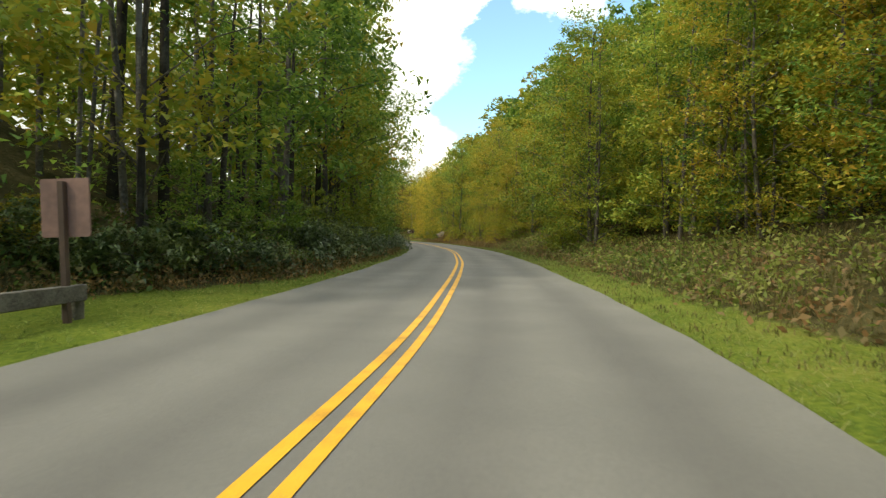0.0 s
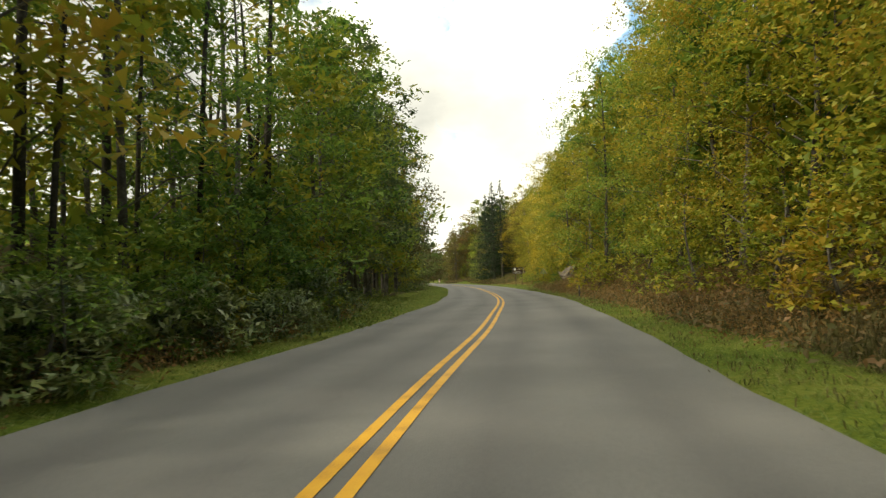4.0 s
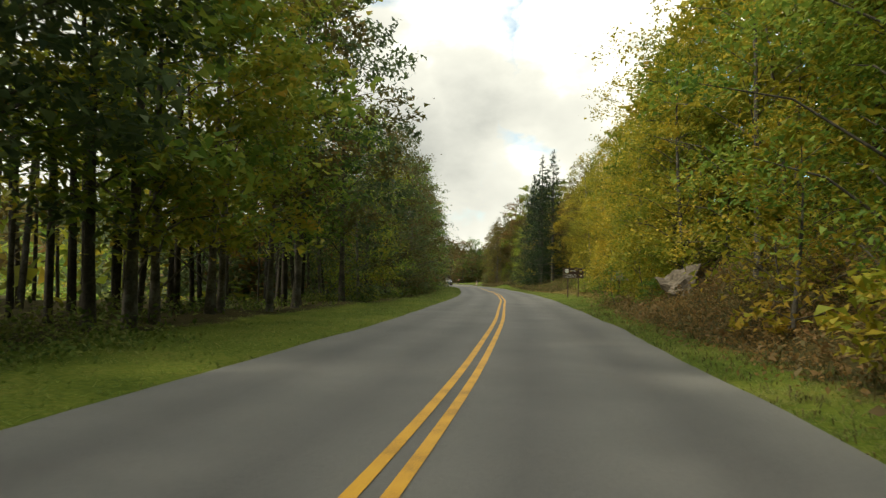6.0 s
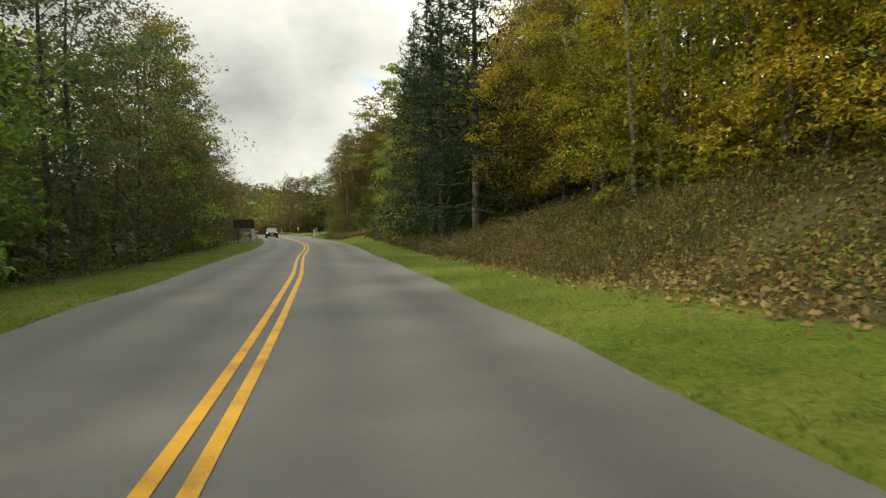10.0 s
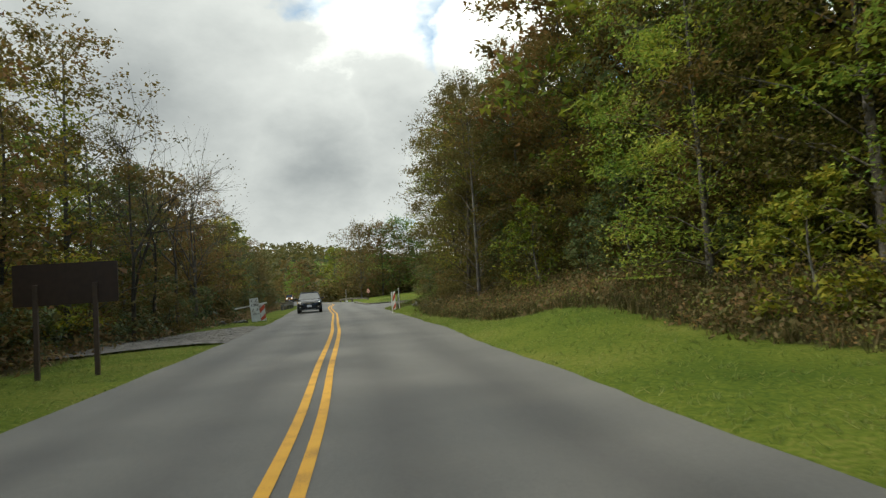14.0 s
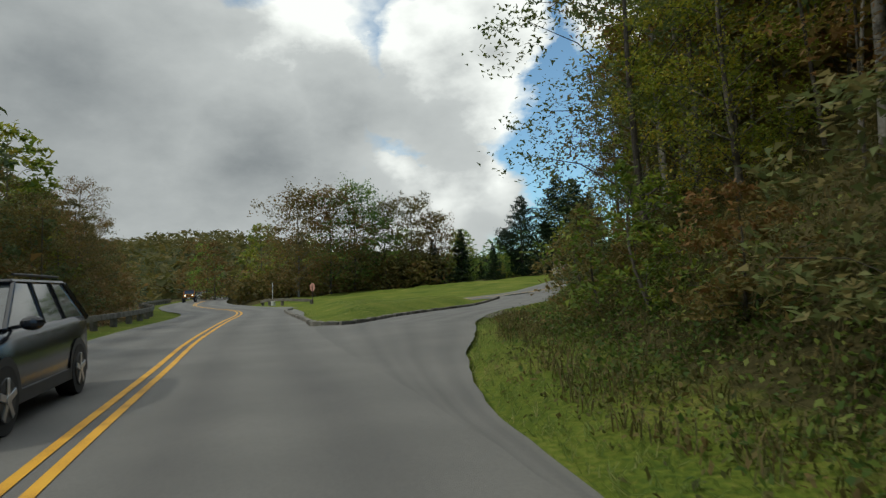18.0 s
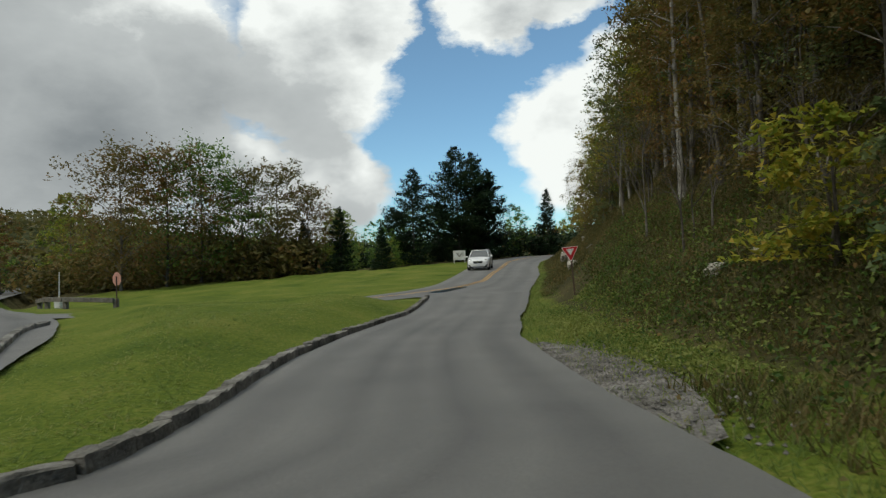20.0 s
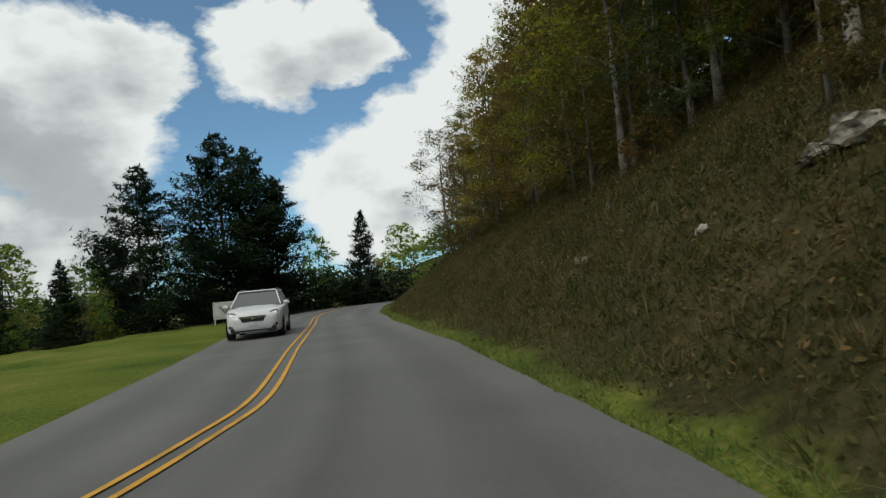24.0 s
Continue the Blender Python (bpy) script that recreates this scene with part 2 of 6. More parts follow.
def ground_material():
    """Forest floor, mown grass and far woods, blended by how the land is kept."""
    m = bpy.data.materials.new("land")
    m.use_nodes = True
    n, l = m.node_tree.nodes, m.node_tree.links
    geo, cover = n.new("ShaderNodeNewGeometry"), n.new("ShaderNodeAttribute")
    cover.attribute_name = "cover"
    parts = n.new("ShaderNodeSeparateColor")
    l.new(cover.outputs["Color"], parts.inputs[0])

    def tone(scale, fine, stops):
        t, f = n.new("ShaderNodeTexNoise"), n.new("ShaderNodeTexNoise")
        for k, v in ((t, scale), (f, fine)):
            k.inputs["Scale"].default_value, k.inputs["Detail"].default_value = v, 6.0
            l.new(geo.outputs["Position"], k.inputs["Vector"])
        h = n.new("ShaderNodeMix")
        h.inputs["Factor"].default_value = 0.5
        l.new(t.outputs["Fac"], h.inputs["A"])
        l.new(f.outputs["Fac"], h.inputs["B"])
        c = n.new("ShaderNodeValToRGB")
        c.color_ramp.elements[0].position, c.color_ramp.elements[0].color = stops[0][0], (*stops[0][1], 1)
        c.color_ramp.elements[1].position, c.color_ramp.elements[1].color = stops[-1][0], (*stops[-1][1], 1)
        for p, v in stops[1:-1]:
            c.color_ramp.elements.new(p).color = (*v, 1)
        l.new(h.outputs["Result"], c.inputs[0])
        return c.outputs[0], f.outputs["Fac"]

    floor, f1 = tone(0.5, 9.0, [(0.32, (0.030, 0.030, 0.012)), (0.5, (0.064, 0.058, 0.025)), (0.66, (0.110, 0.088, 0.043))])
    grass, f2 = tone(0.35, 14.0, [(0.34, (0.052, 0.088, 0.015)), (0.5, (0.116, 0.150, 0.023)), (0.66, (0.200, 0.196, 0.050))])
    woods, f3 = tone(0.05, 0.35, [(0.35, (0.020, 0.032, 0.013)), (0.5, (0.048, 0.058, 0.022)), (0.65, (0.085, 0.075, 0.03))])
    edge = n.new("ShaderNodeTexNoise")
    edge.inputs["Scale"].default_value, edge.inputs["Detail"].default_value = 1.6, 6.0
    l.new(geo.outputs["Position"], edge.inputs["Vector"])
    add = n.new("ShaderNodeMath")
    add.operation = "ADD"
    l.new(parts.outputs[0], add.inputs[0])
    l.new(edge.outputs["Fac"], add.inputs[1])
    cut_ = n.new("ShaderNodeMapRange")
    cut_.inputs["From Min"].default_value, cut_.inputs["From Max"].default_value = 0.85, 1.15
    l.new(add.outputs[0], cut_.inputs["Value"])
    a, b = n.new("ShaderNodeMix"), n.new("ShaderNodeMix")
    a.data_type = b.data_type = "RGBA"
    l.new(cut_.outputs[0], a.inputs["Factor"])
    l.new(floor, a.inputs["A"])
    l.new(grass, a.inputs["B"])
    l.new(parts.outputs[1], b.inputs["Factor"])
    l.new(a.outputs["Result"], b.inputs["A"])
    l.new(woods, b.inputs["B"])
    p = n["Principled BSDF"]
    p.inputs["Roughness"].default_value, p.inputs["Specular IOR Level"].default_value = 0.95, 0.05
    l.new(b.outputs["Result"], p.inputs["Base Color"])
    k = n.new("ShaderNodeBump")
    k.inputs["Strength"].default_value, k.inputs["Distance"].default_value = 1.0, 0.05
    l.new(f2, k.inputs["Height"])
    l.new(k.outputs[0], p.inputs["Normal"])
    return m


M_LAND = ground_material()
M_BLADE = material("grass_blades", [(0.15, (0.125, 0.190, 0.044)), (0.55, (0.215, 0.275, 0.070)), (0.9, (0.36, 0.33, 0.130))], scale=0.5, rough=0.6, per="island", per_amount=0.6, through_light=0.55)
M_STRAW = material("dry_grass", [(0.1, (0.060, 0.068, 0.018)), (0.45, (0.105, 0.098, 0.033)), (0.75, (0.165, 0.130, 0.055)), (0.97, (0.24, 0.185, 0.088))], scale=0.6, rough=0.7, per="island", per_amount=0.7, through_light=0.35)
M_DRY = leaf_material("dry_brush", [(0.15, (0.063, 0.078, 0.020)), (0.4, (0.133, 0.120, 0.044)), (0.65, (0.216, 0.158, 0.076)), (0.9, (0.278, 0.164, 0.076))])
M_WEED = leaf_material("weed_leaves", [(0.2, (0.056, 0.104, 0.022)), (0.5, (0.140, 0.198, 0.037)), (0.8, (0.263, 0.281, 0.075))])
M_LITTER = leaf_material("leaf_litter", [(0.2, (0.180, 0.135, 0.046)), (0.5, (0.330, 0.245, 0.090)), (0.85, (0.480, 0.370, 0.145))])
M_GREEN = leaf_material("leaves_green", [(0.1, (0.073, 0.147, 0.032)), (0.4, (0.159, 0.264, 0.045)), (0.7, (0.281, 0.367, 0.061)), (0.95, (0.440, 0.440, 0.073))])
M_OLIVE = leaf_material("leaves_turning", [(0.05, (0.101, 0.160, 0.025)), (0.4, (0.211, 0.260, 0.034)), (0.7, (0.353, 0.327, 0.040)), (0.97, (0.454, 0.302, 0.047))])
M_GOLD = leaf_material("leaves_yellow", [(0.05, (0.150, 0.185, 0.028)), (0.4, (0.340, 0.315, 0.042)), (0.7, (0.560, 0.440, 0.056)), (0.97, (0.620, 0.385, 0.052))])
M_RUST = leaf_material("leaves_brown", [(0.1, (0.092, 0.092, 0.025)), (0.45, (0.145, 0.126, 0.036)), (0.75, (0.205, 0.145, 0.046)), (0.95, (0.25, 0.135, 0.050))])
M_DUSK = leaf_material("leaves_dull_green", [(0.1, (0.066, 0.102, 0.042)), (0.45, (0.122, 0.165, 0.064)), (0.75, (0.180, 0.205, 0.078)), (0.95, (0.235, 0.200, 0.080))])
M_HILL = material("hillside_weeds", [(0.22, (0.040, 0.050, 0.013)), (0.42, (0.082, 0.090, 0.024)), (0.58, (0.140, 0.118, 0.040)), (0.78, (0.215, 0.150, 0.062))], scale=1.1, rough=0.6, per="island", per_amount=0.3, through_light=0.4, detail=4.0, spec=0.2)
M_FERN = leaf_material("withered_fern", [(0.1, (0.10, 0.088, 0.030)), (0.5, (0.24, 0.150, 0.055)), (0.9, (0.36, 0.215, 0.085))])
M_LAUREL = material("laurel_leaves", [(0.15, (0.049, 0.084, 0.031)), (0.5, (0.112, 0.161, 0.050)), (0.9, (0.210, 0.238, 0.070))], scale=0.6, rough=0.36, per="both", per_amount=0.5, through_light=0.2, detail=2.0, spec=0.5)
M_NEEDLE = leaf_material("needles", [(0.15, (0.010, 0.024, 0.012)), (0.5, (0.022, 0.046, 0.020)), (0.9, (0.045, 0.070, 0.024))])
M_BARK = material("bark_grey", [(0.3, (0.055, 0.048, 0.040)), (0.55, (0.11, 0.098, 0.082)), (0.75, (0.20, 0.185, 0.16))], scale=2.0, rough=0.95, fine_scale=14.0, fine_amount=0.6, bump=0.9, bump_scale=18.0, per="object", per_amount=0.25)
# darker copy of the grey bark, with the forest shade put into its colour
M_SHADEBARK = material("bark_shade_dark", [(0.3, (0.022, 0.019, 0.015)), (0.55, (0.045, 0.038, 0.030)), (0.75, (0.085, 0.075, 0.06))], scale=2.0, rough=0.9, fine_scale=14.0, fine_amount=0.6, bump=0.9, bump_scale=18.0)
M_PALE = material("bark_pale", [(0.3, (0.115, 0.104, 0.086)), (0.5, (0.238, 0.223, 0.194)), (0.75, (0.331, 0.317, 0.288))], scale=2.5, rough=0.9, fine_scale=18.0, fine_amount=0.7, bump=0.6, bump_scale=20.0)
M_ROCK = material("lichen_rock", [(0.30, (0.075, 0.070, 0.055)), (0.48, (0.27, 0.25, 0.205)), (0.68, (0.46, 0.43, 0.365))], scale=3.2, rough=0.92, fine_scale=11.0, fine_amount=0.7, bump=1.0, bump_scale=12.0)
M_SLAB = material("brown_bedrock", [(0.25, (0.070, 0.058, 0.045)), (0.5, (0.150, 0.125, 0.098)), (0.75, (0.250, 0.215, 0.175))], scale=1.2, rough=0.92, fine_scale=9.0, fine_amount=0.7, bump=1.0, bump_scale=10.0)
M_KERB = material("kerb_stone", [(0.25, (0.075, 0.072, 0.062)), (0.5, (0.16, 0.15, 0.13)), (0.8, (0.28, 0.27, 0.24))], scale=2.2, rough=0.95, fine_scale=22.0, fine_amount=0.6, bump=1.0, bump_scale=28.0, per="object", per_amount=0.3)
M_GRAVEL = material("gravel", [(0.25, (0.09, 0.083, 0.072)), (0.5, (0.17, 0.16, 0.145)), (0.8, (0.30, 0.28, 0.255))], scale=3.0, rough=0.95, fine_scale=30.0, fine_amount=0.8, bump=1.0, bump_scale=45.0)
M_BROWN = plain("brown_sign_paint", (0.050, 0.026, 0.017), rough=0.45)
M_POST = plain("brown_post_paint", (0.075, 0.045, 0.032), rough=0.6)
M_WHITE = material("weathered_white_paint", [(0.28, (0.36, 0.33, 0.28)), (0.45, (0.62, 0.60, 0.56)), (0.7, (0.74, 0.73, 0.70))], scale=3.0, rough=0.6, fine_scale=25.0, fine_amount=0.6)
M_RED = material("weathered_red_paint", [(0.3, (0.36, 0.06, 0.03)), (0.6, (0.60, 0.10, 0.05))], scale=4.0, rough=0.5, fine_scale=30.0, fine_amount=0.4)
M_SIGNRED = plain("sign_red", (0.50, 0.025, 0.03), rough=0.35)
M_SIGNWHITE = plain("sign_white", (0.78, 0.78, 0.76), rough=0.4)
M_SIGNBACK = plain("sign_back_metal", (0.30, 0.27, 0.24), rough=0.5, metal=0.3)
M_TIMBER = material("weathered_timber", [(0.3, (0.09, 0.08, 0.068)), (0.6, (0.19, 0.175, 0.15))], scale=3.0, rough=0.9, fine_scale=25.0, fine_amount=0.6, bump=0.6, bump_scale=30.0)
M_STEEL = plain("galvanised_steel", (0.35, 0.36, 0.37), rough=0.4, metal=0.8)
M_BLACK = plain("black_text", (0.02, 0.02, 0.02), rough=0.5)
M_DARKPAINT = material("dark_car_paint", [(0.3, (0.010, 0.012, 0.016)), (0.7, (0.018, 0.020, 0.026))], scale=1.5, rough=0.18, spec=0.6)
M_WHITEPAINT = material("white_car_paint", [(0.3, (0.66, 0.66, 0.65)), (0.7, (0.76, 0.76, 0.75))], scale=1.5, rough=0.2, spec=0.6)
M_ORANGE = material("orange_car_paint", [(0.3, (0.50, 0.19, 0.02)), (0.7, (0.62, 0.25, 0.03))], scale=1.5, rough=0.25, spec=0.6)
M_SILVER = plain("silver_car_paint", (0.45, 0.46, 0.47), rough=0.25, metal=0.6)
M_GLASS = plain("tinted_car_glass", (0.05, 0.058, 0.06), rough=0.05, spec=1.0)
M_TYRE = plain("tyre_rubber", (0.016, 0.016, 0.016), rough=0.85)
M_RIM = plain("alloy_rim", (0.42, 0.43, 0.44), rough=0.3, metal=0.9)
M_TRIM = plain("black_plastic_trim", (0.018, 0.018, 0.019), rough=0.6)
M_CHROME = plain("chrome", (0.72, 0.72, 0.73), rough=0.12, metal=1.0)
M_LENS = plain("clear_headlamp_lens", (0.50, 0.51, 0.52), rough=0.08, metal=0.5, spec=0.8)
M_LAMP = bpy.data.materials.new("daytime_lamp")
M_LAMP.use_nodes = True
_b = M_LAMP.node_tree.nodes["Principled BSDF"]
_b.inputs["Base Color"].default_value = (0.8, 0.8, 0.78, 1)
_b.inputs["Emission Color"].default_value = (1.0, 0.95, 0.86, 1)
_b.inputs["Emission Strength"].default_value = 2.5
M_PLATE = plain("number_plate", (0.55, 0.56, 0.58), rough=0.4)


# ---- mesh helpers ----
def mesh(name, verts, faces, mat):
    me = bpy.data.meshes.new(name)
    me.from_pydata([tuple(v) for v in verts], [], [tuple(int(i) for i in f) for f in faces])
    for m in mat if isinstance(mat, (list, tuple)) else [mat]:
        me.materials.append(m)
    me.update()
    return me


def quads(name, verts, mat, corners=4):
    """A mesh of loose pieces, each of the given number of corners, from one array."""
    v = np.asarray(verts, np.float32).reshape(-1, 3)
    n = len(v) // corners
    me = bpy.data.meshes.new(name)
    me.vertices.add(len(v))
    me.vertices.foreach_set("co", v.ravel())
    me.loops.add(len(v))
    me.loops.foreach_set("vertex_index", np.arange(len(v), dtype=np.int32))
    me.polygons.add(n)
    me.polygons.foreach_set("loop_start", np.arange(0, len(v), corners, dtype=np.int32))
    me.materials.append(mat)
    me.update(calc_edges=True)
    return me


def part(name, data, mat=None, parent=None, label="", at=None):
    """One mesh object, from a mesh or a bmesh, under its thing."""
    if isinstance(data, bmesh.types.BMesh):
        me = bpy.data.meshes.new(name)
        data.to_mesh(me)
        data.free()
        if mat:
            me.materials.append(mat)
        data = me
    ob = new(name, data)
    if parent:
        ob.parent = parent
    if at is not None:
        ob.matrix_basis = at
    return tagged(ob, label) if label else ob


def smooth(me):
    me.polygons.foreach_set("use_smooth", [True] * len(me.polygons))
    return me


def box(sx, sy, sz, bevel=0.01, centre=(0, 0, 0), turn=None):
    bm = bmesh.new()
    bmesh.ops.create_cube(bm, size=1, matrix=Matrix.Diagonal((sx, sy, sz, 1)))
    if bevel:
        bmesh.ops.bevel(bm, geom=bm.edges[:], offset=bevel, segments=1, affect="EDGES")
    m = Matrix.Translation(centre)
    bmesh.ops.transform(bm, matrix=m @ turn if turn else m, verts=bm.verts)
    return bm


def rod(a, b, ra, rb=None, sides=10):
    a, b = Vector(a), Vector(b)
    bm = bmesh.new()
    bmesh.ops.create_cone(bm, cap_ends=True, segments=sides, radius1=ra, radius2=ra if rb is None else rb, depth=(b - a).length)
    q = (b - a).to_track_quat("Z", "Y").to_matrix().to_4x4()
    bmesh.ops.transform(bm, matrix=Matrix.Translation((a + b) / 2) @ q, verts=bm.verts)
    return bm


def plate(outline, thick, axis="y"):
    """A flat plate, from an outline in x and z, standing across y."""
    bm = bmesh.new()
    front = [bm.verts.new((x, -thick / 2, z)) for x, z in outline]
    rear = [bm.verts.new((x, thick / 2, z)) for x, z in outline]
    bm.faces.new(front)
    bm.faces.new(rear[::-1])
    n = len(outline)
    for i in range(n):
        bm.faces.new((front[i], rear[i], rear[(i + 1) % n], front[(i + 1) % n]))
    bmesh.ops.recalc_face_normals(bm, faces=bm.faces)
    return bm


def rounded(w, h, r, n=5, cx=0, cz=0):
    out = []
    for k, (sx, sz) in enumerate(((1, 1), (-1, 1), (-1, -1), (1, -1))):
        for i in range(n + 1):
            a = math.pi / 2 * (k + i / n)
            out.append((cx + sx * (w / 2 - r) + r * math.cos(a), cz + sz * (h / 2 - r) + r * math.sin(a)))
    return out


def words(text, size, mat, parent, at, name="lettering"):
    c = bpy.data.curves.new(name, "FONT")
    c.body, c.size, c.extrude, c.align_x, c.align_y = text, size, 0.002, "LEFT", "CENTER"
    ob = bpy.data.objects.new(name, c)
    scene.collection.objects.link(ob)
    me = bpy.data.meshes.new_from_object(ob.evaluated_get(bpy.context.evaluated_depsgraph_get()))
    bpy.data.objects.remove(ob)
    me.materials.clear()
    me.materials.append(mat)
    return part(name, me, None, parent, "", at)


def thing(name, label, category, at, group=""):
    ob = new(name)
    ob.empty_display_size = 0.2
    ob.matrix_basis = at
    return tagged(ob, label, category, group)


# ---- the lie of the land ----
CENTRE = [(-0.6, -60), (-0.8, -30), (-1.0, -14.6), (-1.2, 0), (-1.2, 7.3), (-1.5, 14.3), (-1.9, 21.2), (-2.4, 28), (-3.1, 34.9), (-3.9, 42), (-4.9, 49.1),
          (-6.1, 56.3), (-7.6, 63.5), (-9, 70.6), (-10.6, 77.6), (-12.2, 84.4), (-14, 91), (-16, 97.4), (-18.1, 103.8), (-20.3, 110.1), (-22.4, 116.1),
          (-24.5, 122.1), (-26.8, 128.1), (-29.1, 134.1), (-31.5, 140), (-33.9, 145.6), (-36.3, 151.1), (-38.8, 156.5), (-41.3, 162), (-43.7, 167.6),
          (-46.2, 173.2), (-48.9, 178.9)]
CENTRE += [(-51.5, 184.2), (-54.2, 189.2), (-56.7, 193.9), (-59.2, 198.5), (-61.7, 202.9), (-64, 207), (-66.2, 210.9), (-68.7, 215.3), (-71.5, 219.9),
           (-74.4, 224.8), (-77.4, 229.8), (-80.3, 235), (-83.1, 240.2), (-85.9, 245.6), (-89.1, 250.7), (-93, 255.4), (-97.4, 259.9), (-109, 274), (-124, 297), (-139, 321), (-156, 348), (-178, 376)]
HALF = 3.45


def curve(points, step=0.7):
    p = np.array(points, float)
    p = np.vstack([2 * p[0] - p[1], p, 2 * p[-1] - p[-2]])
    out = []
    for i in range(1, len(p) - 2):
        n = max(1, int(np.linalg.norm(p[i + 1] - p[i]) / step))
        for u in np.arange(n) / n:
            out.append(0.5 * (2 * p[i] + (p[i + 1] - p[i - 1]) * u + (2 * p[i - 1] - 5 * p[i] + 4 * p[i + 1] - p[i + 2]) * u**2 + (3 * p[i] - p[i - 1] - 3 * p[i + 1] + p[i + 2]) * u**3))
    return np.array(out + [p[-2]])


LINE = curve(CENTRE)
TANGENT = np.gradient(LINE, axis=0)
TANGENT /= np.linalg.norm(TANGENT, axis=1)[:, None]
RIGHT = np.stack([TANGENT[:, 1], -TANGENT[:, 0]], 1)

# ramp and upper road, by y: right edge, left edge, floor height along the lane
R_EDGE = np.array([(205, -59.6), (210, -62.0), (213.7, -63.9), (217.4, -66.0), (221.3, -67.8), (223.8, -68.6), (226.5, -69.2), (230, -69.7), (233.9, -70.4), (238.2, -70.8), (243.6, -71.0),
                   (247.7, -70.6), (253.4, -69.7), (258, -69.0), (262.9, -68.3), (267.4, -67.45), (270, -66.95), (274.6, -66.15), (285.5, -64.7), (294.5, -63.2), (307, -60), (319, -56.2), (335, -48.5), (352, -38)])
L_EDGE = np.array([(211, -62.4), (214, -64.5), (220, -68.0), (224.8, -70.9), (229.8, -73.9), (234.9, -77.0), (235.5, -75.8), (236.4, -74.95), (242.2, -75.15), (246, -74.9), (250, -74.3), (253, -73.8), (259.6, -73.55), (260.3, -73.6), (260.8, -74.7), (261.4, -75.9), (262.4, -77.2), (264.8, -75), (267.2, -73.8), (269.4, -73.2),
                   (273.7, -72.6), (277.5, -72.1), (286.5, -71.1), (299, -69.4), (310, -66.9), (320, -63.6), (335, -56), (352, -46)])
RISE = np.array([(205, 0), (211.5, 0.0), (219, 0.10), (227, 0.16), (231.4, 0.13), (235.5, 0.06), (239.5, -0.01), (243.4, -0.08), (247.5, -0.13), (251.3, -0.16), (254.8, -0.12), (258.2, -0.04), (261.8, 0.06), (275, 0.6), (290, 1.2), (303, 1.75), (325, 2.5), (345, 2.9), (400, 3)])
LANE = np.array([(205, -61.5), (211.5, -65), (219.3, -68.6), (227.2, -71.4), (235.5, -73.0), (243.4, -73.1), (251.3, -72.3), (258.2, -71.3), (267, -69.6), (280, -67.5), (303, -63.5), (320, -58.5), (345, -46)])


def smoothstep(v):
    v = np.clip(v, 0, 1)
    return v * v * (3 - 2 * v)


def station(x, y):
    """Distance along and to the right of the main road's middle line."""
    x, y = np.atleast_1d(np.asarray(x, float)), np.atleast_1d(np.asarray(y, float))
    k = np.empty(len(x), int)
    for a in range(0, len(x), 20000):
        d = (x[a : a + 20000, None] - LINE[None, ::2, 0]) ** 2 + (y[a : a + 20000, None] - LINE[None, ::2, 1]) ** 2
        k[a : a + 20000] = d.argmin(1) * 2
    k = np.clip(k, 0, len(LINE) - 1)
    lat = (x - LINE[k, 0]) * RIGHT[k, 0] + (y - LINE[k, 1]) * RIGHT[k, 1]
    return LINE[k, 1], lat


def by(table, v):
    return np.interp(v, [a for a, _ in table], [b for _, b in table])


def surface(x, y, s=None, lat=None):
    """Height of the road surfaces and of the lawns between them."""
    if s is None:
        s, lat = station(x, y)
    main = 0.0
    ramp = by(RISE, y) + by([(212, 0), (228, 0.012), (400, 0.012)], y) * np.clip(x - by(LANE, y), -45, 8)
    w = smoothstep((lat - HALF) / 5) * smoothstep((np.asarray(y) - 209) / 13)
    return main * (1 - w) + ramp * w


def lumps(x, y, scale, seed=0.0):
    """Cheap smooth unevenness, about -1 to 1."""
    a = np.sin(x / scale + seed) * np.cos(y / scale * 1.13 + 1.7 * seed)
    b = np.sin((x * 0.6 + y * 0.8) / scale * 2.1 + 2.3 * seed) * np.cos((x * 0.8 - y * 0.6) / scale * 1.9 + seed)
    return 0.6 * a + 0.4 * b


FOOT = [(210, 3.2), (216, 2.4), (228, 2.2), (240, 2.1), (247, 1.8), (252, 1.15), (256, 0.75), (262, 0.55), (300, 0.6)]
VERGE_R = [(-60, 2.6), (0, 2.6), (12, 1.9), (36, 1.7), (44, 2.2), (60, 1.9), (85, 1.3), (105, 1.3), (118, 2.2), (128, 3.6), (140, 3.0), (150, 2.7), (162, 2.9), (175, 3.3), (185, 4.3), (191, 3.7), (198, 2.0), (203, 1.3), (209, 1.5), (214, 1.5)]
SLOPE_R = [(-60, 0.4), (0, 0.42), (30, 0.25), (60, 0.5), (110, 0.62), (135, 0.52), (160, 0.48), (180, 0.3), (200, 0.3), (214, 0.5)]
VERGE_L = [(-60, 3), (0, 5.0), (9, 4.2), (17, 1.1), (60, 1.1), (75, 1.8), (88, 4.0), (105, 5.0), (120, 3.4), (160, 2.7), (185, 3.4), (200, 4), (215, 2.2), (400, 2)]
SLOPE_L = [(-60, 0.1), (5, 0.15), (16, 0.5), (60, 0.42), (78, 0.25), (92, 0.06), (125, -0.04), (200, -0.10), (230, -0.18), (400, -0.1)]


